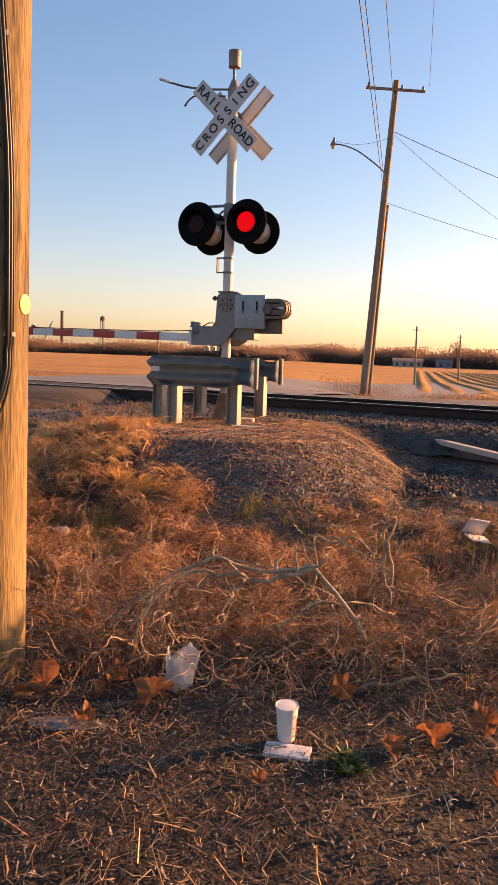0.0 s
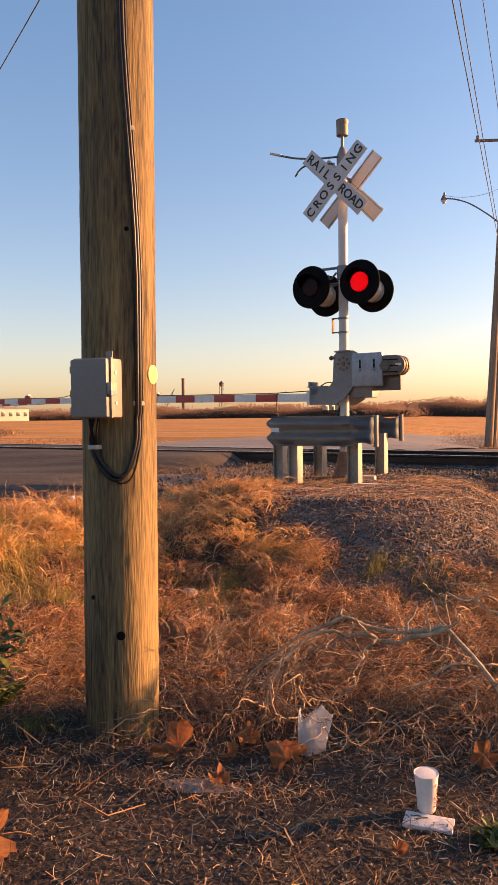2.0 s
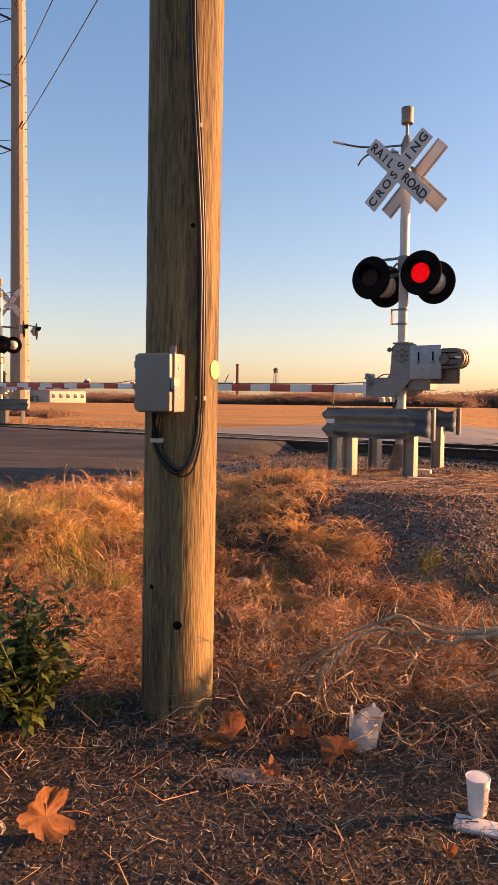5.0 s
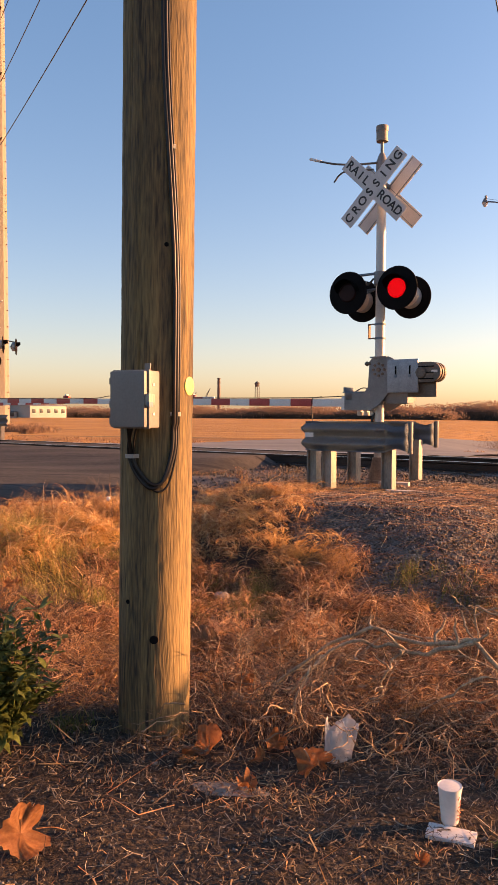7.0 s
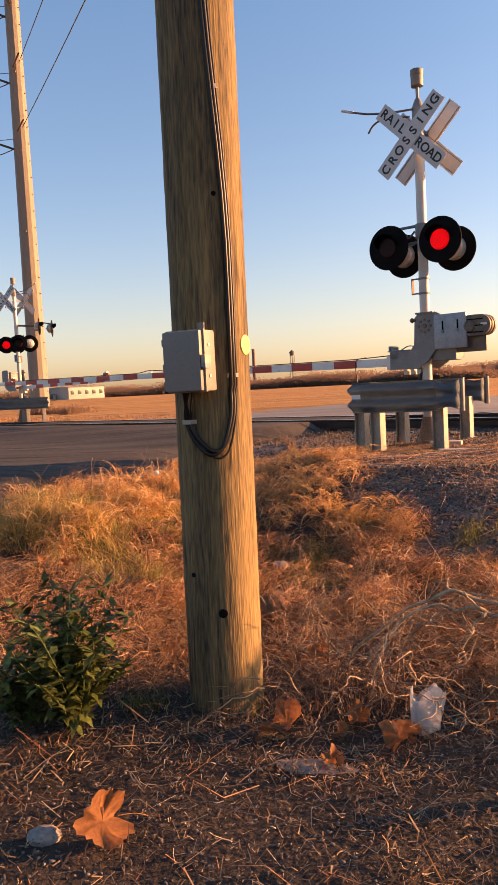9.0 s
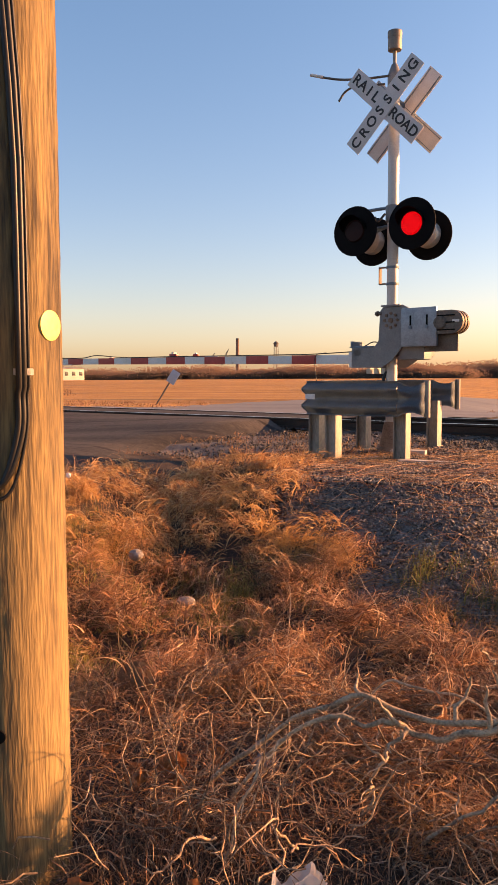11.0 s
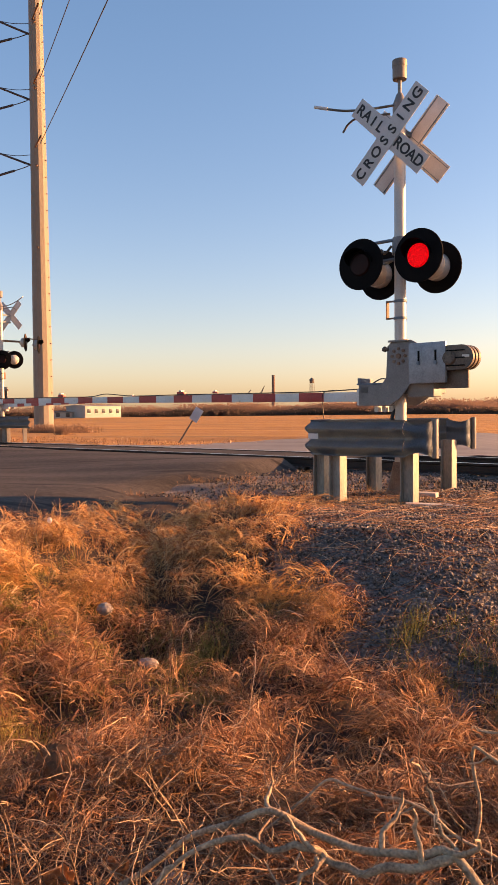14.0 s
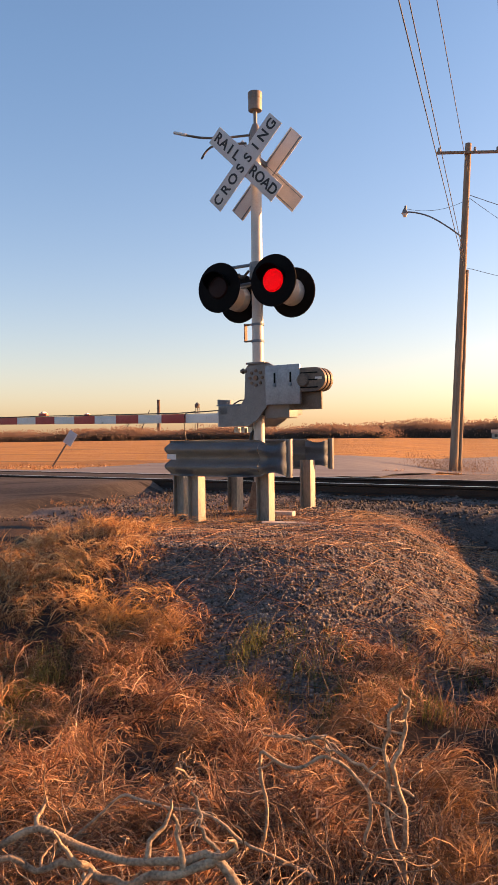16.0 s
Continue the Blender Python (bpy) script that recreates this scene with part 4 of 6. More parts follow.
for k, (d, w) in enumerate(((-46, 0.0), (-50, 0.012), (-42, 0.004))):
    pts = [on_pole(d - 20 * sm(z, 1.9, 3.2) + 1.0 * math.sin(z * 1.1), z, 0.017) for z in np.linspace(9.0, 1.42, 40)]
    bx, by = -0.955 + 0.02 * k, 1.985
    low = 1.150 - 0.014 * k
    loop = curve([on_pole(d, 1.42, 0.011), on_pole(d - 1, 1.30, 0.012), on_pole(d - 14, low + 0.03, 0.016), on_pole(d - 32, low, 0.02), on_pole(d - 54, low + 0.07, 0.02), on_pole(d - 62, 1.30, 0.03), (bx, by + 0.03, 1.42)], 40)
    part("cable", tubes("cable", [(np.concatenate([pts, loop[1:]]), 0.0092 if k < 2 else 0.005)], 8), m_cable, cab)
for d0, d1, z in ((-56, -34, 1.46), (-68, -45, 2.62), (-76, -54, 4.2), (-121, -97, 1.275)):
    part("clip", ring_clip(d0, d1, z, 0.040 if d0 < -100 else 0.022), m_clip, cab, "pale strap clip")

jb = empty("junction_box", pose(-0.925, 2.035, 1.40, 0, 0, -13), "grey plastic junction box screwed to the pole", "junction box")
body = part("body", box(0.175, 0.09, 0.245, (0, 0.01, 0.1225), 0.012), m_boxgrey, jb)
lid = part("lid", box(0.172, 0.028, 0.24, (-0.004, -0.05, 0.1225), 0.012), m_boxgrey, jb, "closed grey lid")
for z in (0.20, 0.10, 0.03):
    part("hinge", box(0.014, 0.03, 0.03, (-0.092, -0.04, z), 0.004), m_boxgrey, jb)
for z in (0.185, 0.06):
    part("screw", box(0.004, 0.012, 0.012, (0.089, 0.0, z), 0.001), m_clip, jb)
lt = part("latch", box(0.02, 0.05, 0.05, (0.092, -0.035, 0.12), 0.006), m_post, jb, "dull metal latch")
part("hasp", box(0.012, 0.035, 0.022, (0.098, -0.045, 0.10), 0.003), m_galv, lt)
part("mounting_lug", box(0.03, 0.006, 0.04, (0.03, 0.05, 0.26), 0.003), m_boxgrey, jb)
part("rim", box(0.18, 0.008, 0.25, (0, -0.034, 0.1225), 0.003), m_boxgrey, jb)

# ---- transmission pole ----
tp = empty("transmission_pole", pose(-30.06, 54.7, 0.15) @ Matrix.Diagonal((1.771, 1.771, 1.771, 1)), "tall many-sided tan steel transmission pole", "transmission pole")
bm = cyl(0.43, 0.24, (0, 0, -0.3), (0, 0, 26), 12)
part("shaft", bm, m_tsteel, tp, "tapered twelve-sided shaft")
for f in tp.children[0].data.polygons:
    f.use_smooth = False
part("base_plate", cyl(0.55, 0.55, (0, 0, -0.2), (0, 0, 0.04), 24, 0.02), m_concrete, tp)
for z in (12.35, 15.15, 17.95, 20.75):
    zz = z - 0.75
    part("bracket_arm", cyl(0.05, 0.04, (-0.25, -0.12, zz), (-1.42, -0.80, zz + 0.42), 8), m_wire, tp)
    part("insulator", cyl(0.05, 0.05, (-0.9, -0.45, zz - 0.26), (-1.5, -0.85, zz - 0.55), 10), m_wire, tp, "dark slim insulator string")
    part("link", tubes("link", [(sag((-0.3, -0.1, zz + 0.05), (-0.9, -0.45, zz - 0.26), 0.02, 5), 0.02), (curve([(-1.42, -0.8, zz + 0.42), (-1.6, -0.9, zz), (-1.5, -0.85, zz - 0.55)], 10), 0.018), (curve([(-1.42, -0.8, zz + 0.42), (-0.8, -0.5, zz + 0.35), (-0.2, 0.0, zz + 0.5)], 10), 0.015)], 5), m_wire, tp)
for z in (1.3, 4, 8, 11.5, 14.8, 17.6):
    part("step_bolt", cyl(0.05, 0.05, (0.1, -0.42 + 0.007 * z, z), (0.12, -0.50 + 0.007 * z, z), 8), m_rust, tp)
for k in range(26):
    z = 1.0 + 0.72 * k
    rr = 0.43 - 0.19 * (z + 0.3) / 26.3
    part("step_bolt", cyl(0.022, 0.022, (rr * 0.97, -0.02, z), (rr * 0.97 + 0.06, -0.02, z), 6), m_cast, tp)
line = empty("power_lines", pose(0, 0, 0), "dark power lines strung from the transmission pole", "power line")
for z in (19.8, 24.6, 29.4, 34.3):
    part("wire", tubes("wire", [(sag((-32.8, 53.1, z), (-132.8, 74.6, z), 1.2, 30), 0.036)], 5), m_wire, line)
for z, dx in ((22.2, 0), (27.0, 0.35), (31.8, 0.7)):
    part("wire", tubes("wire", [(sag((-29.6 + dx * 0.2, 54.2, z), (38.6, -35.1, z + 0.9), 1.6, 40), 0.030)], 5), m_wire, line)
    part("dead_end", tubes("dead_end", [(sag((-30.06, 54.2, z - 0.26), (-28.7, 52.7, z - 0.04), 0.0, 4), 0.07)], 6), m_rust, line)

# ---- far-side utility pole with street lamp ----
up = empty("utility_pole", pose(5.86, 33.0, -0.18) @ Matrix.Diagonal((1.55, 1.55, 1.54, 1)), "leaning wooden utility pole with a crossarm and street lamp", "utility pole")
me = wooden_pole("pole", 0.118, 0.08, 8.75, m_poledark, 40, 80, 0.006, 3)
pl = part("pole", me, m_poledark, up, "old grey-brown timber")
pl.matrix_basis = Matrix.Rotation(radians(3.1), 4, "Y")
st = part("stub", wooden_pole("stub", 0.06, 0.05, 5.4, m_poledark, 32, 50, 0.006, 4), m_poledark, up, "shorter timber strapped alongside")
st.matrix_basis = Matrix.Translation((0.16, 0.03, 0)) @ Matrix.Rotation(radians(2.6), 4, "Y")
part("crossarm", box(1.62, 0.07, 0.065, (0.44, -0.1, 8.47), 0.01, Matrix.Rotation(radians(1.6), 4, "Y")), m_poledark, up, "timber crossarm")
for x, z in ((-0.30, 8.53), (0.62, 8.50), (1.20, 8.48)):
    part("insulator", cyl(0.04, 0.03, (x, -0.1, z - 0.03), (x, -0.1, z + 0.10), 10, 0.01), m_alu, up)
la = part("lamp_arm", tubes("lamp_arm", [(curve([(0.34, 0, 6.20), (0.05, -0.1, 6.42), (-0.5, -0.3, 6.72), (-0.9, -0.4, 6.84), (-1.2, -0.45, 6.87)], 24), 0.02)], 8), m_galv, up, "curved lamp arm")
lh = part("lamp_head", cyl(0.035, 0.09, (-1.24, -0.45, 6.95), (-1.24, -0.45, 6.83), 20, 0.01), m_alu, up, "small dome street lamp")
part("lamp_glass", cyl(0.078, 0.04, (-1.24, -0.45, 6.83), (-1.24, -0.45, 6.74), 20, 0.012), m_clip, lh)
part("photocell", cyl(0.035, 0.03, (-1.22, -0.45, 6.95), (-1.22, -0.45, 7.03), 12, 0.006), m_alu, lh)
line = empty("service_wires", pose(0, 0, 0), "thin dark service wires slung from the pole", "power line")
for p, q, d, r in (((6.36, 33.0, 8.27), (-2.77, -8, 8.89), 0.0, 0.012), ((6.38, 33.0, 8.58), (-2.95, -8, 11.11), 0.0, 0.012), ((6.54, 32.9, 12.06), (-2.77, -8, 11.13), 0.0, 0.012), ((7.98, 32.85, 13.05), (-1.52, -8, 11.0), 0.0, 0.008),
                   ((6.55, 33.0, 11.2), (32, 40, 6.4), 0.7, 0.014), ((6.50, 33.0, 8.2), (31, 37, 5.0), 0.8, 0.010), ((6.55, 33.0, 11.1), (24, 31, 2.6), 1.6, 0.009), ((6.55, 33.0, 11.0), (3.9, 32.3, 10.55), 0.25, 0.008)):
    part("wire", tubes("wire", [(sag(p, q, d, 36), r)], 5), m_wire, line)

# ---- distance ----
for k, (x, y, h, r) in enumerate(((14.9, 62.0, 5.0, 0.09), (24.3, 82.0, 5.4, 0.10), (39.0, 95.0, 5.6, 0.09))):
    z = tz(x, y)
    fp = empty("utility_pole", pose(x, y, z - 0.2, 0, 0.8 * (k - 1), 0), "distant dark utility pole beside the field", "utility pole", "far poles")
    part("pole", cyl(r, r * 0.7, (0, 0, 0), (0, 0, h), 10), m_poledark, fp)
    part("crossarm", box(0.7, 0.06, 0.06, (0, 0, h - 0.3), 0.01), m_poledark, fp)

dl = empty("delineator_sign", pose(-8.13, 24.73, 0.45, 0, 0, 0), "leaning pale blue object marker on a rusty post", "road sign")
pst = part("post", box(0.05, 0.03, 1.35, (0, 0, 0.62), 0.005), m_cast, dl)
pst.matrix_basis = Matrix.Rotation(radians(33), 4, "Y")
pan = part("panel", box(0.30, 0.012, 0.46, (0.02, -0.03, 1.18), 0.004), m_paleblue, dl, "pale blue-white panel")
pan.matrix_basis = Matrix.Rotation(radians(33), 4, "Y")


def woods(name, path, n, h, depth, material, label, seed, flake=(0.9, 1.4), turn=None):
    """A far belt of trees: many small flakes heaped in crowns with uneven tops."""
    g = np.random.default_rng(seed)
    p = np.asarray(path, float)
    s = g.random(n) * (len(p) - 1)
    i = s.astype(int)
    base = p[i] + (p[np.minimum(i + 1, len(p) - 1)] - p[i]) * (s - i)[:, None]
    base = base + g.normal(0, depth, (n, 2))
    crown = 0.66 + 0.14 * np.sin(s * 7.1 + seed) + 0.12 * np.sin(s * 19.7 + 2 * seed) + 0.10 * np.sin(s * 43.0 + seed) + 0.06 * np.sin(s * 97.0)
    z = h * crown * g.random(n) ** (0.95 if turn is None else 1.15)
    w, t = g.uniform(0.4, 1, n) * flake[0], g.uniform(0.4, 1, n) * flake[1]
    a = g.uniform(0, np.pi, n) if turn is None else g.normal(turn, 0.12, n)
    tilt = g.normal(0, 1.2 if turn is None else 0.15, n)
    ex = np.stack([np.cos(a), np.sin(a), 0 * a], 1) * w[:, None] / 2
    ez = np.stack([np.sin(tilt) * np.cos(a), np.sin(tilt) * np.sin(a), np.cos(tilt)], 1) * t[:, None] / 2
    c = np.stack([base[:, 0], base[:, 1], terrain(base[:, 0], base[:, 1]) + z], 1)
    v = np.stack([c - ex - ez, c + ex - ez * 0.7, c + ex * 0.6 + ez, c - ex * 0.8 + ez * 0.8], 1).reshape(-1, 3)
    me = np_mesh(name, v, np.arange(4 * n).reshape(-1, 4))
    return top(name, me, material, label, "trees", kind="stuff")


woods("far_woods", [(-330, 230), (-230, 290), (-150, 330), (-80, 350), (-20, 345), (20, 330)], 60000, 7.0, 5, m_far_tree, "distant bare winter woods along the field edge", 1, (0.6, 0.85), -0.4)
woods("far_thicket", [(-330, 226), (-230, 284), (-150, 322), (-80, 342), (-20, 336), (20, 322)], 26000, 3.2, 2.5, m_far_ever, "dark undergrowth at the foot of the far woods", 2, (2.2, 1.0), -0.4)
woods("far_woods", [(20, 400), (60, 385), (95, 365), (130, 335), (200, 300), (300, 215)], 64000, 10.0, 5, m_far_tree, "distant bare trees behind the houses", 3, (0.65, 0.95), -0.4)
woods("far_thicket", [(20, 392), (60, 376), (95, 356), (130, 326), (200, 290), (300, 205)], 28000, 4.6, 3, m_far_ever, "dark hedge and shrubs behind the field", 4, (1.0, 1.2), -0.4)
woods("far_evergreens", [(123, 330), (154, 316), (196, 288)], 9000, 7.5, 3, m_far_ever, "dark evergreen trees near the houses", 5, (0.5, 0.9), -0.4)
woods("pole_bush", [(4.4, 33.3), (5.7, 33.0), (7.3, 32.4)], 5000, 0.75, 0.35, m_vine, "low dry bush round the foot of the pole", 7, (0.010, 0.14))
woods("roadside_brush", [(6.5, 24), (9, 27), (11.5, 26)], 6000, 0.35, 0.6, m_vine, "low brown brush beside the far road", 8, (0.014, 0.16))
woods("roadside_brush", [(-29, 51), (-26.5, 50), (-23, 48)], 6000, 0.7, 0.5, m_vine, "low brown brush by the transmission pole", 9, (0.03, 0.3))
woods("roadside_brush", [(-18.6, 36), (-17.9, 35.6)], 1500, 0.5, 0.18, m_vine, "dark clump of dead weeds at the field edge", 10, (0.02, 0.25))


def tree(x, y, h, seed, label):
    g = np.random.default_rng(seed)
    root = empty("tree", pose(x, y, tz(x, y)), label, "tree", "far trees")
    runs = [crooked((0, 0, -0.3), (0, 0, 1), h * 0.95, h * 0.022, 10, 0.07, gen=g)]
    trunk = runs[0][0]
    part("trunk", tubes("trunk", runs, 6), m_far_tree, root)
    limbs = []
    for k in range(26):
        q = trunk[g.integers(3, 10)]
        a = g.uniform(0, 6.28)
        pts, rad = crooked(q, (math.cos(a), math.sin(a), g.uniform(0.4, 1.2)), h * g.uniform(0.2, 0.4), h * 0.008, 6, 0.25, gen=g)
        limbs.append((pts, rad))
        for _ in range(5):
            a = g.uniform(0, 6.28)
            limbs.append(crooked(pts[g.integers(2, 6)], (math.cos(a), math.sin(a), g.uniform(0.2, 1.0)), h * 0.16, h * 0.004, 4, 0.3, gen=g))
    part("crown", tubes("crown", limbs, 4), m_far_tree, root, "bare twiggy crown")
    return root


for k, (x, y, h) in enumerate(((87, 300, 16), (112, 305, 17), (157, 318, 18), (179, 300, 17), (53, 320, 13), (134, 318, 15), (190, 280, 15))):
    tree(x, y, 0.74 * h, 20 + k, "tall bare winter tree standing above the far houses")

# water tower, chimney, cranes
wt_ = empty("water_tower", pose(-102.2, 590.2, 0.5), "distant water tower with a dark domed tank", "water tower")
part("tank", cyl(1.5, 2.1, (0, 0, 23.6), (0, 0, 26.2), 24, 0.4), m_roof, wt_)
part("tank_roof", cyl(2.1, 0.5, (0, 0, 26.2), (0, 0, 27.8), 24, 0.3), m_roof, wt_)
part("riser", cyl(0.28, 0.28, (0, 0, 0), (0, 0, 24), 12), m_brick, wt_)
for k in range(5):
    a = k * 1.2566
    part("leg", cyl(0.13, 0.13, (2.4 * math.cos(a), 2.4 * math.sin(a), 0), (1.7 * math.cos(a), 1.7 * math.sin(a), 25), 8), m_brick, wt_)
ch = empty("chimney_stack", pose(-131.5, 584.3, 0.5), "tall dark factory chimney on the skyline", "chimney")
part("stack", cyl(1.4, 1.15, (0, 0, 0), (0, 0, 30), 20), m_brick, ch)
part("cap", cyl(1.3, 1.3, (0, 0, 29.4), (0, 0, 30.2), 20), m_roof, ch)
for k, (dx, h, lean) in enumerate(((-11, 22, 5), (-24, 19, 7))):
    cr = empty("crane", pose(-131.5 + dx, 580, 0.5), "thin distant crane boom leaning on the skyline", "crane", "cranes")
    part("boom", cyl(0.5, 0.25, (-lean, 0, 0), (lean, 0, h), 6), m_wire, cr)
    part("stay", cyl(0.15, 0.15, (-lean - 4, 0, 0), (lean, 0, h), 5), m_wire, cr)


def house(m, w, d, h, roof, wall_mat, roof_mat, label, windows):
    root = empty("house", m, label, "building")
    part("wall", box(w, d, h, (0, 0, h / 2), 0.05), wall_mat, root)
    bm = bmesh.new()
    e = 0.4
    a = [bm.verts.new(p) for p in ((-w / 2 - e, -d / 2 - e, h), (w / 2 + e, -d / 2 - e, h), (w / 2 + e, d / 2 + e, h), (-w / 2 - e, d / 2 + e, h), (-w / 2 - e, 0, h + roof), (w / 2 + e, 0, h + roof))]
    for f in ((0, 1, 5, 4), (2, 3, 4, 5), (0, 4, 3), (1, 2, 5), (3, 2, 1, 0)):
        bm.faces.new([a[k] for k in f])
    part("roof", bm, roof_mat, root)
    for k in range(windows):
        x = -w / 2 + w * (k + 0.5) / windows
        wd = part("window", box(1.2, 0.1, 1.3, (x, -d / 2 - 0.03, h * 0.55), 0.02), m_glass, root)
        part("frame", box(1.4, 0.06, 0.12, (x, -d / 2 - 0.06, h * 0.55 - 0.7), 0.01), m_white, wd)
    return root


house(pose(-107.0, 221, 0.5, 0, 0, 62), 13.5, 10, 3.7, 0.3, m_house, m_house, "long pale metal shed across the field", 5)
house(pose(-117, 215, 0.4, 0, 0, 40), 9, 7, 1.9, 0.3, m_house, m_roof, "low grey shed beside the field", 3)
house(pose(-137, 195, 0.2, 0, 0, 38), 20, 8, 1.7, 0.25, m_house, m_house, "long low white building beyond the field", 7)
house(pose(73, 325, -0.9, 0, 0, -10), 12, 8, 2.4, 1.5, m_house, m_roof, "low far house with a grey roof", 4)
house(pose(87, 319, -0.9, 0, 0, -10), 6, 6, 2.4, 1.5, m_blue, m_roof, "small blue house at the far side of the field", 2)
house(pose(118, 311, -0.9, 0, 0, -15), 14, 8, 2.4, 1.5, m_house, m_roof, "long pale house behind bare trees", 5)
house(pose(148, 297, -0.9, 0, 0, -20), 12, 8, 2.4, 1.6, m_house, m_roof, "far house with a dark roof", 4)
# ploughed rows
rows_v, rows_f, k0 = [], [], 0
for k in range(26):
    s = np.linspace(0, 1, 24)
    x0 = 9.5 + k * 1.9
    yy = 36 + s * 150
    xx = x0 + (yy - 36) * 0.235 + 0.1 * wob(yy, yy * 0 + k, 0.4)
    zz = terrain(xx, yy)
    rise = np.minimum(1, np.minimum(s, 1 - s) * 12)
    for off, up_ in ((-0.55, 0.0), (-0.15, 0.16), (0.2, 0.16), (0.6, 0.0)):
        rows_v.append(np.stack([xx + off, yy, zz + up_ * rise - 0.01], 1))
    for c in range(3):
        i = np.arange(23)
        rows_f.append(np.stack([k0 + c * 24 + i, k0 + (c + 1) * 24 + i, k0 + (c + 1) * 24 + i + 1, k0 + c * 24 + i + 1], 1))
    k0 += 96
top("field_rows", np_mesh("field_rows", np.concatenate(rows_v), np.concatenate(rows_f)), m_field, "ploughed earth rows running off through the field", "field", kind="stuff")

# ---- dry grass and litter ----
def blade_mesh(name, p, h, wid, lean, bend, gen):
    """Bent tapering blades: p (n,3) roots, h heights, lean (n,2) directions, bend how far each tips over."""
    n = len(p)
    s = np.array([0.0, 0.38, 0.72, 1.0])
    c = p[:, None] + np.zeros((n, 4, 3))
    c[:, :, :2] += lean[:, None] * (bend * h)[:, None, None] * (s ** 1.7)[None, :, None]
    c[:, :, 2] += h[:, None] * (s[None] - 0.55 * np.clip(bend, 0, 1.4)[:, None] * s[None] ** 2.2)
    c[:, 1:, :] += gen.normal(0, 0.075, (n, 3, 3)) * h[:, None, None]
    a = gen.uniform(0, np.pi, n)
    wdir = np.stack([np.cos(a), np.sin(a), 0 * a], 1)
    half = wid[:, None] * np.array([0.8, 1.0, 0.7, 0.12])[None] / 2
    v = np.stack([c - wdir[:, None] * half[:, :, None], c + wdir[:, None] * half[:, :, None]], 2).reshape(-1, 3)
    k = np.array([[0, 1, 3, 2], [2, 3, 5, 4], [4, 5, 7, 6]])
    f = (k[None] + 8 * np.arange(n)[:, None, None]).reshape(-1, 4)
    return np_mesh(name, v, f)


def tufts(name, centres, per, height, wid, radius, bend, material, label, seed, flow=0.6):
    g = np.random.default_rng(seed)
    n = len(centres) * per
    c = np.repeat(centres, per, 0)
    r = radius * np.sqrt(g.random(n)) * g.uniform(0.5, 1.3, n)
    a = g.uniform(0, 2 * np.pi, n)
    xy = c + np.stack([r * np.cos(a), r * np.sin(a)], 1)
    th = np.repeat(g.uniform(0.55, 1.25, len(centres)), per)
    th = th * np.repeat(0.72 + 0.45 * wob(centres[:, 0], centres[:, 1], 2.1, seed) + 0.2 * wob(centres[:, 0], centres[:, 1], 5.3, seed), per)
    h = height * np.maximum(th, 0.25) * g.uniform(0.45, 1.2, n)
    fa = 2.2 * wob(c[:, 0], c[:, 1], 0.9, seed) + np.repeat(g.normal(0, 0.8, len(centres)), per)
    lean = np.stack([np.cos(a) * (1 - flow) + np.cos(fa) * flow, np.sin(a) * (1 - flow) + np.sin(fa) * flow], 1)
    z = terrain(xy[:, 0], xy[:, 1]) - 0.01
    me = blade_mesh(name, np.column_stack([xy, z]), h, wid * g.uniform(0.5, 1.3, n), lean, bend * g.uniform(0.2, 1.5, n), g)
    return top(name, me, material, label, "grass", kind="stuff")


def scatter(n, x0, x1, y0, y1, keep, gen):
    p = np.column_stack([gen.uniform(x0, x1, n), gen.uniform(y0, y1, n)])
    return p[gen.random(n) < keep(p[:, 0], p[:, 1])]


g = np.random.default_rng(11)


def matted(name, centres, per, length, rise, wid, material, label, seed, radius=0.14, kink=0.55):
    """Curling strands that wander through one another close over the ground."""
    gen = np.random.default_rng(seed)
    n, m = len(centres) * per, 6
    c = np.repeat(centres, per, 0) + gen.normal(0, radius, (len(centres) * per, 2))
    a = gen.uniform(0, 2 * np.pi, n)
    el = gen.uniform(0.1, 1.2, n)
    L_ = length * gen.uniform(0.4, 1.3, n)
    p = np.column_stack([c, terrain(c[:, 0], c[:, 1]) + rise * gen.random(n) ** 1.5 * 0.6])
    pts = [p]
    for _ in range(m - 1):
        p = p + np.column_stack([np.cos(a) * np.cos(el), np.sin(a) * np.cos(el), np.sin(el)]) * (L_ / (m - 1))[:, None]
        pts.append(p)
        a = a + gen.normal(0, kink, n)
        el = el - gen.uniform(0.1, 0.75, n)
    pts = np.stack(pts, 1)
    low = terrain(pts[:, :, 0].ravel(), pts[:, :, 1].ravel()).reshape(n, m)
    pts[:, :, 2] = np.maximum(pts[:, :, 2], low + 0.006)
    b = gen.uniform(0, np.pi, n)
    side = np.stack([np.cos(b) * 0.8, np.sin(b) * 0.8, gen.normal(0, 0.6, n)], 1)
    half = (wid * gen.uniform(0.5, 1.3, n))[:, None] * np.linspace(1.0, 0.25, m)[None] / 2
    v = np.stack([pts - side[:, None] * half[:, :, None], pts + side[:, None] * half[:, :, None]], 2).reshape(-1, 3)
    k = np.array([[2 * q, 2 * q + 1, 2 * q + 3, 2 * q + 2] for q in range(m - 1)])
    f = (k[None] + 2 * m * np.arange(n)[:, None, None]).reshape(-1, 4)
    return top(name, np_mesh(name, v, f), material, label, "grass", kind="stuff")



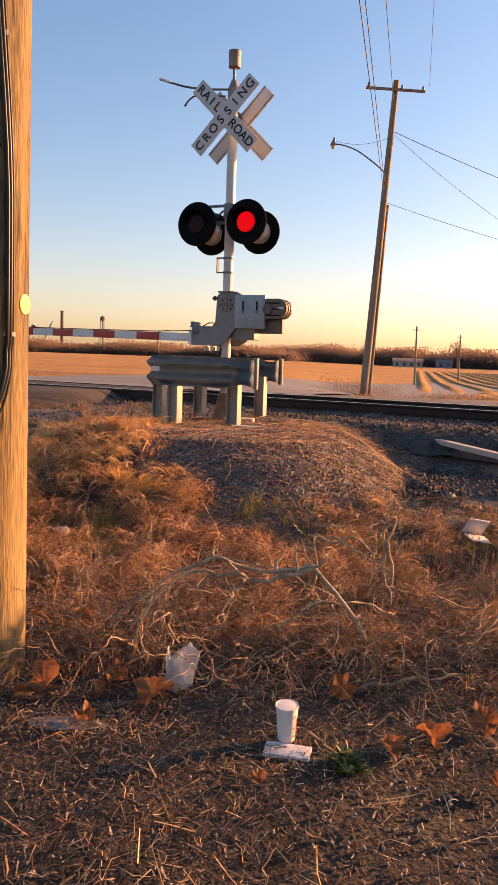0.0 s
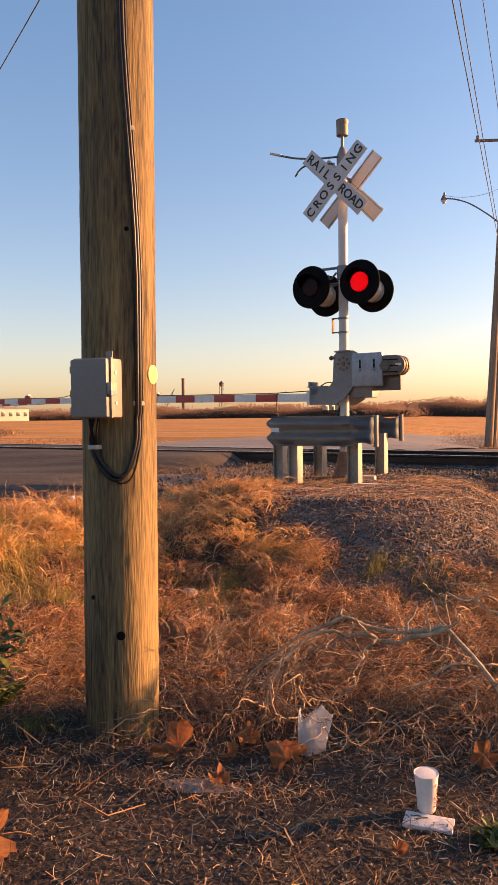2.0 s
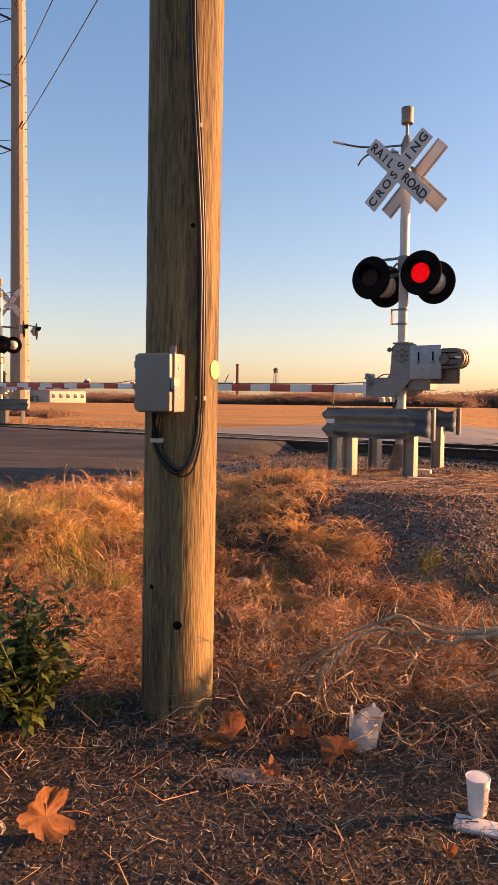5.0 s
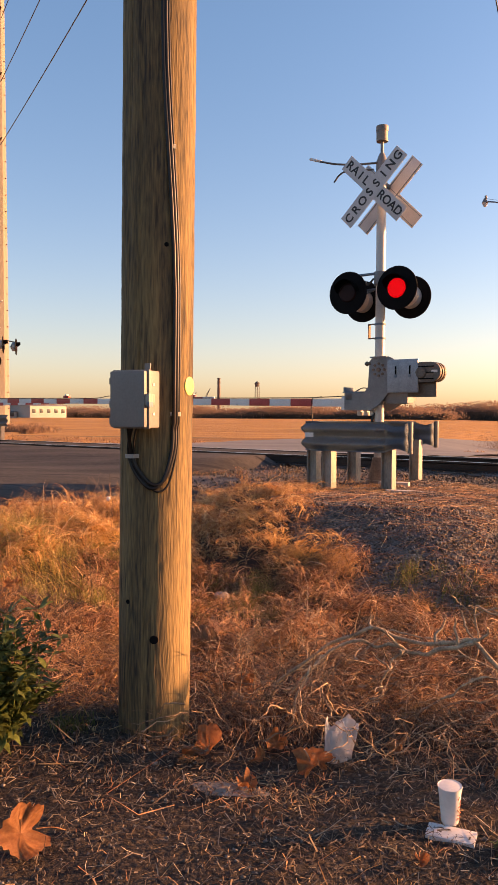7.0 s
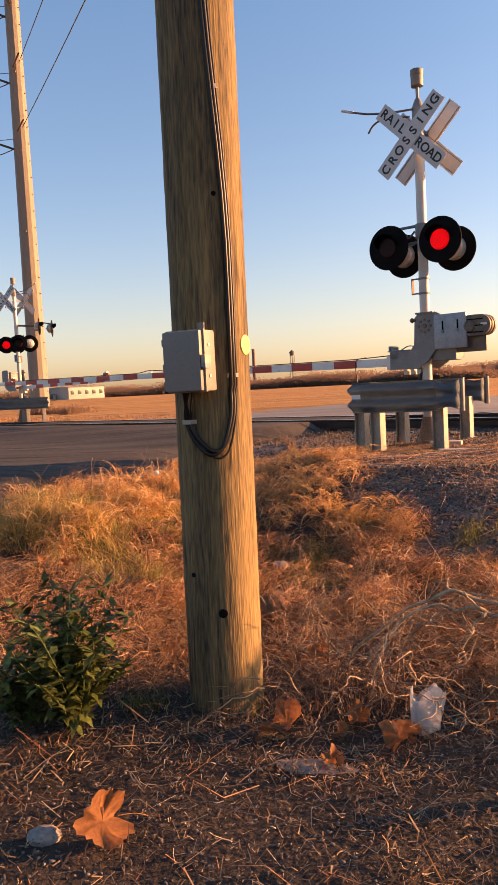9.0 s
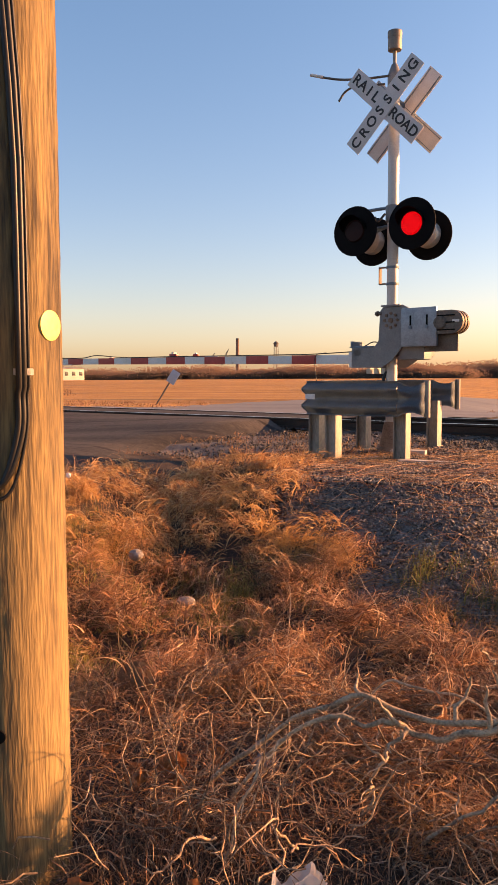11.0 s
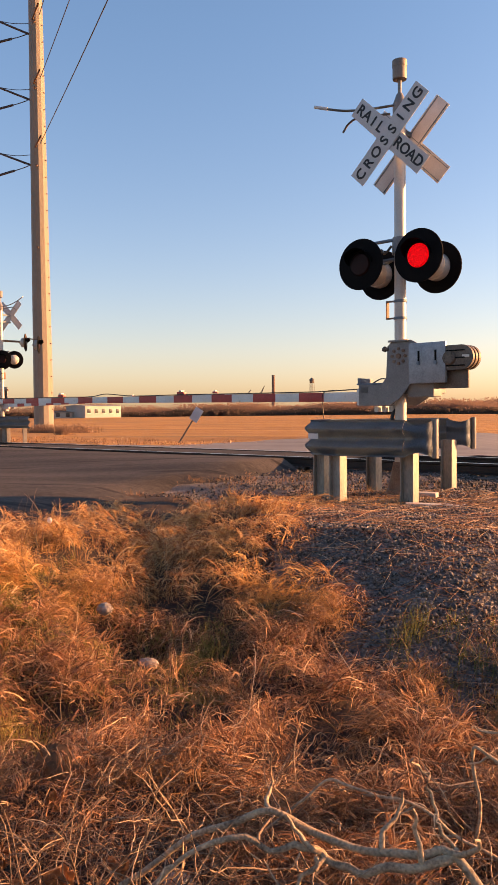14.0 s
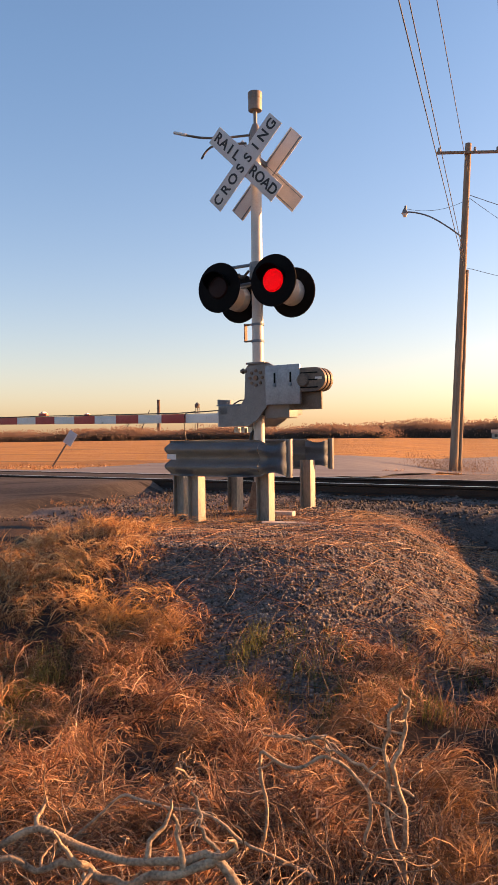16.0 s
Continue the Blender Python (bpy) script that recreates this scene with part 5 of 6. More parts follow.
def grass_here(x, y):
    u, v = uv_of(x, y)
    d = np.hypot((x - 0.35) / np.where(x > 0.35, 2.4, 1.45), (y - 9.1) / 3.7)
    k = sm(y - 0.6 * sm(-x, -0.2, 0.5) + 0.35 * wob(x, y, 2.0, 3.0), 2.6, 3.5) * sm(d, 0.82, 1.06) * (1 - sm(v, -0.9, 0.5))
    k = k * (1 - sm(-u + 1.0 * wob(x, y, 0.9), 30, 31))
    ue = -1.85 + 0.34 * np.clip(7.0 - y, 0, 4)
    edge = sm(u + 0.25 * wob(x, y, 1.5, 1.0) - ue, -0.35, 0.3)
    right = 1 - 0.9 * sm(x, 1.6, 2.6) * sm(y, 6.8, 7.8)
    bare = 0.45 + 0.55 * sm(lumps(x, y) + 0.25 * wob(x, y, 3.2, 5.0), -0.6, 0.2)
    for sx, sy in ((-1.19, 5.0), (-1.76, 5.6)):
        bare = bare * (1 - 0.97 * np.exp(-((x - sx) / 0.16) ** 2 - ((y - sy + 0.2) / 0.34) ** 2))
    return k * np.maximum(edge, 0.0) * right * bare * (1 - 0.85 * sm(y + 0.3 * wob(x, y, 1.7, 4.0), 7.9, 8.9))


def grass_left(x, y):
    return grass_here(x, y) * sm(-x, -1.5, 0.5)


def hummocks(name, centres, per, reach, dome, length, wid, material, label, seed, kink=0.28):
    """Soft heaps of fine bent grass: locks of strands rooted over a low dome, combed one way in each heap."""
    gen = np.random.default_rng(seed)
    k, m = len(centres), 5
    n = k * per
    R = np.repeat(reach * gen.uniform(0.6, 1.35, k), per)
    H = np.repeat(dome * gen.uniform(0.5, 1.4, k), per)
    way = np.repeat(gen.uniform(0, 2 * np.pi, k), per)
    lock = lambda v: np.repeat(v, 6)[:n]
    c6 = n // 6 + 1
    r = np.clip(np.sqrt(lock(gen.random(c6))) + gen.normal(0, 0.05, n), 0, 1)
    t = lock(gen.uniform(0, 2 * np.pi, c6)) + gen.normal(0, 0.10, n)
    xy = np.repeat(centres, per, 0) + np.stack([R * r * np.cos(t), R * r * np.sin(t)], 1)
    p = np.column_stack([xy, terrain(xy[:, 0], xy[:, 1]) + H * (1 - r ** 2) * lock(gen.random(c6)) ** 0.6])
    a = way + lock(gen.normal(0, 0.8, c6)) + gen.normal(0, 0.22, n)
    el = lock(gen.uniform(0.15, 1.25, c6)) + gen.normal(0, 0.12, n)
    L_ = length * lock(gen.uniform(0.4, 1.25, c6)) * gen.uniform(0.7, 1.15, n)
    pts = [p]
    for _ in range(m - 1):
        p = p + np.column_stack([np.cos(a) * np.cos(el), np.sin(a) * np.cos(el), np.sin(el)]) * (L_ / (m - 1))[:, None]
        pts.append(p)
        a = a + gen.normal(0, kink, n)
        el = el - lock(gen.uniform(0.1, 0.7, c6))
    pts = np.stack(pts, 1)
    low = terrain(pts[:, :, 0].ravel(), pts[:, :, 1].ravel()).reshape(n, m)
    pts[:, :, 2] = np.maximum(pts[:, :, 2], low + 0.005)
    b_ = gen.uniform(0, np.pi, n)
    side = np.stack([np.cos(b_) * 0.8, np.sin(b_) * 0.8, gen.normal(0, 0.6, n)], 1)
    half = (wid * np.exp(gen.normal(-0.1, 0.42, n)))[:, None] * np.linspace(1.0, 0.25, m)[None] / 2
    v = np.stack([pts - side[:, None] * half[:, :, None], pts + side[:, None] * half[:, :, None]], 2).reshape(-1, 3)
    q = np.array([[2 * s, 2 * s + 1, 2 * s + 3, 2 * s + 2] for s in range(m - 1)])
    f = (q[None] + 2 * m * np.arange(n)[:, None, None]).reshape(-1, 4)
    return top(name, np_mesh(name, v, f), material, label, "grass", kind="stuff")


def back_bank(x, y):
    return grass_here(x, y) * np.maximum(sm(y, 5.6, 6.4), sm(-x, 2.0, 2.8))


def front_bank(x, y):
    return grass_here(x, y) * (1 - np.maximum(sm(y, 5.7, 6.5), sm(-x, 1.9, 2.6))) * (1 - 0.6 * sm(x, 0.8, 1.6) * (1 - sm(y, 4.4, 5.2))) * (1 - 0.75 * sm(x, 0.6, 1.4) * sm(y, 4.8, 5.4))


def mid_left(x, y):
    return grass_here(x, y) * sm(-x, 0.2, 1.2) * (1 - sm(np.abs(y - 4.9), 0.7, 1.5))


hummocks("golden_grass", scatter(560, -5.2, 1.8, 3.6, 10.2, back_bank, g), 300, 0.22, 0.17, 0.23, 0.0048, m_gold, "fluffy sunlit golden dry grass on the bank", 61)
hummocks("rusty_grass", scatter(430, -2.6, 4.2, 2.9, 6.6, front_bank, g), 288, 0.20, 0.18, 0.20, 0.0040, m_rusty, "matted rust-red dry grass with dark hollows", 62, 0.45)
hummocks("dead_grass", scatter(110, -0.4, 1.0, 2.5, 3.9, lambda x, y: 0.9 * sm(x, -0.3, 0.3) * sm(wob(x, y, 3.4, 2.0), -0.5, 0.2), g), 300, 0.20, 0.10, 0.17, 0.003, m_rusty, "dark matted dead grass under the brush", 64, 0.55)
tufts("olive_grass", scatter(1500, -4.4, 0.0, 3.2, 6.6, mid_left, g), 36, 0.25, 0.0028, 0.09, 0.8, m_olive, "olive-yellow grass standing among the dry heaps", 63, 0.35)
tufts("dry_grass", scatter(1300, -5.2, 4.5, 2.6, 9.8, grass_here, g), 22, 0.24, 0.004, 0.09, 1.0, m_rusty, "bent tufts of rust-brown dry grass", 18)
tufts("dry_grass", scatter(1000, -5.2, 1.2, 4.6, 9.8, back_bank, g), 24, 0.28, 0.0034, 0.08, 1.1, m_gold, "taller sunlit straw-coloured grass", 13, 0.4)
tufts("green_grass", scatter(500, -4.2, 3.5, 3.4, 7.4, lambda x, y: grass_here(x, y) * sm(wob(x, y, 1.3, 8.0), -0.1, 0.5), g), 22, 0.19, 0.0034, 0.09, 0.6, m_green, "olive green grass mixed into the dry bank", 14)
tufts("dry_grass", scatter(420, 0.2, 4.0, 3.2, 5.6, lambda x, y: 0 * x + 0.5, g), 22, 0.30, 0.004, 0.1, 0.8, m_vine, "grey-brown dead stalks at the edge of the brush", 15)


def edge_tufts(x, y):
    u, v = uv_of(x, y)
    d = np.hypot((x - 0.35) / 2.6, (y - 9.1) / 4.0)
    return np.where((v > -1.4) & (v < 1.6) & (u > -3.9) & (u < 0.5), 0.6, 0) + np.where((d < 1) & (y < 10), 0.06 + 0.45 * sm(d, 0.6, 0.95), 0)


matted("brush_grass", scatter(1150, -2.6, 3.4, 2.1, 4.2, lambda x, y: 0.30 + 0.50 * sm(x, -0.3, 0.3), g), 27, 0.22, 0.17, 0.0032, m_vine, "dead brown vines and grass matted through the brush", 19, 0.14, 0.85)
matted("brush_grass", scatter(420, -2.8, 0.1, 2.45, 3.7, lambda x, y: 0 * x + 0.8, g), 24, 0.24, 0.16, 0.0032, m_rusty, "dark matted dead grass behind the pole", 21, 0.14, 0.8)
tufts("sparse_grass", scatter(1900, -4.2, 3.2, 5.0, 13.5, edge_tufts, g), 12, 0.17, 0.004, 0.12, 1.2, m_rusty, "thin dry grass growing through the gravel", 16)
tufts("green_grass", scatter(260, 0.2, 2.6, 4.9, 6.0, lambda x, y: 0 * x + 0.6, g), 18, 0.26, 0.0036, 0.09, 0.4, m_green, "olive green grass at the foot of the gravel mound", 20)
tufts("field_fringe", scatter(3000, -30, 12, 20, 40, lambda x, y: np.where((uv_of(x, y)[1] > 6.6) & (uv_of(x, y)[1] < 11) & ((uv_of(x, y)[0] < -10.8) | (uv_of(x, y)[0] > -2.6)), 0.9, 0), g), 16, 0.20, 0.014, 0.3, 0.9, m_rusty, "rough dry grass along the edge of the field", 17)


def straw(name, n, x0, x1, y0, y1, keep, length, wid, material, label, seed, up=0.25):
    gen = np.random.default_rng(seed)
    xy = scatter(n, x0, x1, y0, y1, keep, gen)
    n = len(xy)
    L_ = length * gen.gamma(2.0, 0.5, n)
    a = gen.uniform(0, 2 * np.pi, n)
    d = np.stack([np.cos(a), np.sin(a), gen.normal(0, up, n)], 1) * L_[:, None]
    p0 = np.column_stack([xy, terrain(xy[:, 0], xy[:, 1]) + gen.uniform(0.004, 0.03, n)])
    mid = p0 + d * 0.5 + gen.normal(0, 0.24, (n, 3)) * L_[:, None]
    p1 = p0 + d
    c = np.stack([p0, mid, p1], 1)
    gz_ = terrain(c[:, :, 0].ravel(), c[:, :, 1].ravel()).reshape(n, 3) + 0.004
    c[:, :, 2] = np.maximum(c[:, :, 2], gz_)
    side = np.cross(d, gen.normal(0, 0.4, (n, 3)) + np.array([0, 0, 1.0]))
    side /= np.linalg.norm(side, axis=1)[:, None] + 1e-9
    half = (wid * gen.uniform(0.4, 1.3, n))[:, None] * np.array([1.0, 0.9, 0.4])[None] / 2
    v = np.stack([c - side[:, None] * half[:, :, None], c + side[:, None] * half[:, :, None]], 2).reshape(-1, 3)
    k = np.array([[0, 1, 3, 2], [2, 3, 5, 4]])
    return top(name, np_mesh(name, v, (k[None] + 6 * np.arange(n)[:, None, None]).reshape(-1, 4)), material, label, "straw", kind="stuff")


straw("straw_litter", 70000, -2.8, 3.0, 0.1, 4.2, lambda x, y: 0.35 + 0.65 * sm(wob(x, y, 2.6, 1.0), -0.6, 0.6), 0.042, 0.0034, m_straw, "broken straw and chaff strewn over dark soil", 31)


def draped(name, n, keep, length, wid, material, label, seed):
    """Long dry stems lying along the slope, each following the ground."""
    gen = np.random.default_rng(seed)
    xy = scatter(n, -1.4, 3.0, 5.2, 10.2, keep, gen)
    n, m = len(xy), 9
    a = gen.normal(0.15, 0.7, n)
    L_ = length * gen.uniform(0.4, 1.3, n)
    pts, p = [xy], xy
    for _ in range(m - 1):
        p = p + np.stack([np.cos(a), np.sin(a)], 1) * (L_ / (m - 1))[:, None]
        a = a + gen.normal(0, 0.16, n)
        pts.append(p)
    pts = np.stack(pts, 1)
    z = terrain(pts[:, :, 0].ravel(), pts[:, :, 1].ravel()).reshape(n, m) + 0.018 + 0.03 * gen.random((n, 1)) * np.sin(np.linspace(0, np.pi, m))[None]
    c = np.concatenate([pts, z[:, :, None]], 2)
    side = np.stack([-np.sin(a) * 0.5, np.cos(a) * 0.5, 0 * a + 0.85], 1)
    half = (wid * gen.uniform(0.5, 1.3, n))[:, None] * np.linspace(1, 0.4, m)[None] / 2
    v = np.stack([c - side[:, None] * half[:, :, None], c + side[:, None] * half[:, :, None]], 2).reshape(-1, 3)
    k = np.array([[2 * q, 2 * q + 1, 2 * q + 3, 2 * q + 2] for q in range(m - 1)])
    return top(name, np_mesh(name, v, (k[None] + 2 * m * np.arange(n)[:, None, None]).reshape(-1, 4)), material, label, "straw", kind="stuff")


draped("mound_straw", 4600, lambda x, y: np.where(np.hypot((x - 0.4) / 2.3, (y - 8.8) / 3.7) < 1, 0.4 + 0.6 * sm(x, 0.2, 1.4) * sm(y, 6.2, 7.6), 0), 0.5, 0.0030, m_rusty, "dry straw lying over the gravel mound", 34)
straw("long_straw", 3400, -2.4, 2.6, 0.3, 3.2, lambda x, y: 0.15 + 0.85 * sm(wob(x, y, 2.9, 6.0), -0.2, 0.6), 0.075, 0.0046, m_dry, "longer curled bits of dead stem on the soil", 36, 0.35)
straw("wood_chips", 16000, -2.4, 2.6, 0.2, 3.4, lambda x, y: 0.5 + 0.5 * sm(wob(x, y, 3.1, 2.0), -0.3, 0.6), 0.015, 0.0065, m_straw, "chips and crumbs on the soil", 32, 0.15)
straw("chaff_patch", 2600, -0.75, 0.15, 1.5, 2.0, lambda x, y: np.exp(-((x + 0.32) / 0.25) ** 2 - ((y - 1.74) / 0.10) ** 2), 0.03, 0.004, m_dry, "pale chaff heaped on the soil", 35, 0.2)
tufts("short_straw", scatter(420, -2.4, 2.6, 0.5, 3.2, lambda x, y: 0.2 + 0.8 * sm(wob(x, y, 2.2, 4.0), 0.0, 0.7), g), 9, 0.10, 0.004, 0.05, 1.0, m_dry, "short dry stubble poking out of the soil", 33)
n = 5000
top("pebbles", rocks("pebbles", np.column_stack([g.uniform(-2.4, 2.6, n), g.uniform(0.2, 3.4, n)]), 0.008), m_stone, "small pebbles pressed into the soil", "gravel", kind="stuff")

# ---- brush pile ----
def limb(ctrl, r0, r1, label, n=40):
    p = curve(ctrl, n)
    ph = g.uniform(0, 6.28, (2, 3))
    q_ = np.arange(n)[:, None] * 24.0 / n
    p = p + 0.008 * (np.sin(q_ * 0.8 + ph[0]) + 0.4 * np.sin(q_ * 2.1 + ph[1]))
    knots = g.normal(0, 0.0045, (n // 3 + 2, 3))
    p = p + np.stack([np.interp(np.arange(n) / 3, np.arange(len(knots)), knots[:, c]) for c in range(3)], 1)
    ob = empty("fallen_branch", pose(*p[0]), label, "branch", "fallen branches")
    rad = 0.48 * np.linspace(r0, r1, n) * (1 + 0.08 * np.sin(np.arange(n) * 0.9))
    part("limb", tubes("limb", [(p - p[0], rad)], 8), m_limb, ob)
    for _ in range(3):
        k = g.integers(n // 4, n - 4)
        w = g.normal(0, 1, 3) * (1, 0.6, 0.45) + (0, 0, 0.1)
        q, rr = crooked(p[k] - p[0], w, g.uniform(0.06, 0.17), r1 * 0.36, 7, 0.3, gen=g)
        part("side_twig", tubes("side_twig", [(q, rr)], 5), m_limb, ob)
    return ob


pale = "pale crooked dead branch lying on the grass"
limb([(-0.40, 2.62, 0.10), (-0.15, 2.70, 0.30), (0.06, 2.72, 0.385), (0.26, 2.70, 0.35), (0.46, 2.68, 0.35), (0.58, 2.66, 0.37), (0.70, 2.58, 0.24), (0.80, 2.45, 0.08)], 0.018, 0.026, pale)
limb([(-0.32, 2.58, 0.08), (-0.08, 2.66, 0.33), (0.13, 2.68, 0.32), (0.22, 2.72, 0.31), (0.33, 2.66, 0.30), (0.47, 2.64, 0.35), (0.58, 2.66, 0.38)], 0.014, 0.026, pale)
limb([(0.10, 2.62, 0.04), (0.16, 2.66, 0.22), (0.22, 2.70, 0.30)], 0.010, 0.014, "short forked dead branch in the brush pile", 20)
limb([(0.56, 2.68, 0.37), (0.52, 2.70, 0.46), (0.50, 2.72, 0.54), (0.46, 2.70, 0.60)], 0.011, 0.006, "thin upright twig rising from a dead branch", 20)
limb([(0.30, 2.50, 0.05), (0.52, 2.55, 0.20), (0.74, 2.62, 0.22), (1.0, 2.72, 0.14)], 0.013, 0.008, pale)
limb([(1.09, 3.2, -0.12), (1.07, 3.2, 0.07), (1.028, 3.2, 0.21), (1.02, 3.2, 0.35), (1.03, 3.2, 0.525), (1.067, 3.2, 0.623)], 0.016, 0.012, "upright broken sapling stem with bark peeling")
limb([(1.075, 3.22, 0.05), (1.063, 3.22, 0.244), (1.048, 3.2, 0.402), (1.082, 3.2, 0.51), (1.087, 3.2, 0.588), (1.067, 3.2, 0.63)], 0.018, 0.012, "upright broken sapling stem curling over at the top", 24)
limb([(1.09, 3.2, 0.33), (1.14, 3.2, 0.42), (1.21, 3.2, 0.50)], 0.007, 0.004, "thin side shoot leaning off a broken stem", 14)
limb([(0.63, 3.2, 0.05), (0.632, 3.2, 0.246), (0.634, 3.2, 0.424), (0.705, 3.2, 0.371), (0.847, 3.2, 0.413), (0.942, 3.2, 0.329), (0.967, 3.2, 0.241), (0.958, 3.2, 0.10)], 0.012, 0.013, "bent dead branch leaning over the grass", 40)
limb([(0.634, 3.21, 0.48), (0.74, 3.2, 0.47), (0.835, 3.2, 0.465), (0.847, 3.2, 0.413)], 0.006, 0.009, "thin dead twig above the bent branch", 20)
limb([(0.62, 3.6, 0.32), (0.80, 3.62, 0.30), (0.95, 3.6, 0.22), (1.14, 3.6, 0.10)], 0.010, 0.014, "thin dead branch across the brush", 24)
limb([(-0.30, 2.35, 0.02), (-0.22, 2.50, 0.22), (-0.15, 2.6, 0.28)], 0.012, 0.008, "short pale stick standing in the litter", 16)
limb([(-0.1, 3.2, 0.0), (0.15, 3.25, 0.22), (0.45, 3.2, 0.20), (0.8, 3.15, 0.05)], 0.010, 0.012, pale)
limb([(1.2, 2.3, 0.03), (1.5, 2.6, 0.25), (1.75, 3.0, 0.40), (2.0, 3.5, 0.35)], 0.012, 0.007, "dark arching dead branch", 30)
limb([(0.7, 2.05, 0.03), (0.95, 2.1, 0.06), (1.25, 2.2, 0.05)], 0.014, 0.010, "stout stick lying on the soil", 20)
runs = []
for _ in range(950):
    x, y = g.uniform(-0.9, 2.6), g.uniform(1.9, 3.9)
    a = g.uniform(0, 6.28)
    runs.append(crooked((x, y, tz(x, y) + g.uniform(0.0, 0.22)), (math.cos(a), math.sin(a), g.normal(0.05, 0.35)), g.uniform(0.15, 0.5), g.uniform(0.0015, 0.0036), 9, 0.36, 0.03, gen=g))
for _ in range(60):
    x, y = g.uniform(-0.4, 1.6), g.uniform(2.25, 3.0)
    a = g.uniform(0, 6.28)
    runs.append(crooked((x, y, tz(x, y) + g.uniform(0.0, 0.18)), (math.cos(a), 0.6 * math.sin(a), g.normal(0.0, 0.2)), g.uniform(0.25, 0.6), g.uniform(0.003, 0.006), 12, 0.26, 0.02, gen=g))
top("brush_tangle", tubes("brush_tangle", runs, 4), m_bark, "tangle of thin dead twigs and vines", "brush", kind="stuff")
runs = []
for _ in range(260):
    x, y = g.uniform(-3.8, 4.2), g.uniform(3.0, 7.0)
    if grass_here(np.array([x]), np.array([y]))[0] < 0.2 and x < 1.5:
        continue
    runs.append(crooked((x, y, tz(x, y)), (g.normal(0, 0.3), g.normal(0, 0.3), 1), g.uniform(0.3, 0.65), 0.0028, 8, 0.16, gen=g))
top("weed_stalks", tubes("weed_stalks", runs, 4), m_straw, "thin dry weed stalks standing over the grass", "weeds", kind="stuff")

# ---- fallen leaves ----
LOBES = 5


def leaf_mesh(seed, size):
    gen = np.random.default_rng(seed)
    bm = bmesh.new()
    rim, mid = [], []
    n = 40
    curl = gen.uniform(0.7, 1.5)
    for k in range(n):
        a = 2 * math.pi * k / n
        lobe = 0.80 + 0.20 * abs(math.cos(a * LOBES / 2)) ** 1.6 + 0.04 * math.sin(a * 17) + gen.normal(0, 0.035)
        lobe *= 1.0 - 0.45 * math.exp(-((a - math.pi) / 0.35) ** 2)
        for r, row in ((0.5, mid), (1.0, rim)):
            x, y = size * r * lobe * math.cos(a), size * r * lobe * math.sin(a) * 0.9
            z = size * curl * (r ** 2) * (0.34 * math.cos(2 * a + seed) + 0.24 + 0.16 * math.sin(5 * a)) + 0.5 * abs(y) * r + size * gen.normal(0, 0.03)
            row.append(bm.verts.new((x, y, z)))
    c = bm.verts.new((0, 0, 0))
    for k in range(n):
        q = (k + 1) % n
        bm.faces.new((c, mid[k], mid[q]))
        bm.faces.new((mid[k], rim[k], rim[q], mid[q]))
    bmesh.ops.solidify(bm, geom=bm.faces[:], thickness=0.0012)
    return bm


LEAVES = [(-0.60, 1.99, 0.10, 0.35), (-0.57, 2.81, 0.085, 1.1), (-0.14, 1.93, 0.07, 0.8), (-1.05, 1.22, 0.10, 0.9), (-0.90, 3.34, 0.05, 0.8), (-0.32, 2.15, 0.055, 0.6), (-1.39, 2.81, 0.045, 1.0), (-0.38, 1.74, 0.05, 0.2),
          (0.73, 1.52, 0.05, 0.8), (0.63, 2.0, 0.06, 0.9), (0.90, 2.22, 0.035, 0.9), (-0.12, 2.0, 0.05, 0.7), (-1.37, 2.89, 0.04, 0.8), (-2.5, 4.0, 0.05, 0.9), (-2.62, 3.8, 0.05, 0.6), (-0.88, 3.76, 0.05, 0.7), (-0.69, 2.75, 0.06, 0.4),
          (0.9, 1.62, 0.06, 0.4), (1.15, 1.75, 0.07, 0.5), (0.2, 2.2, 0.05, 0.4), (-1.9, 2.4, 0.06, 0.5), (1.5, 2.4, 0.05, 0.3)]
for _ in range(26):
    LEAVES.append((g.uniform(-2.6, 2.2), g.uniform(1.3, 4.2), g.uniform(0.022, 0.045), g.uniform(0.2, 1.0)))
for k, (x, y, s, tilt) in enumerate(LEAVES):
    lf = part("fallen_leaf", leaf_mesh(k, s), m_leafdead, None)
    lf.matrix_world = pose(x, y, tz(x, y) + 0.02 + 0.55 * s * math.sin(tilt), 90 - 60 * (1 - tilt) - 25, 0, random.uniform(-60, 60)) @ Matrix.Rotation(random.uniform(0, 6), 4, "Z")
    smooth(lf.data, 60)
    tagged(lf, "curled brown lobed leaf lying on the litter" if s < 0.08 else "large curled orange-brown lobed leaf on the soil", "leaf", "fallen leaves")
    st_ = part("stalk", tubes("stalk", [(curve([(-0.55 * s, 0, 0), (-1.1 * s, 0.1 * s, 0.1 * s), (-1.6 * s, 0.3 * s, 0.0)], 8), 0.0015)], 5), m_leafdead, lf)

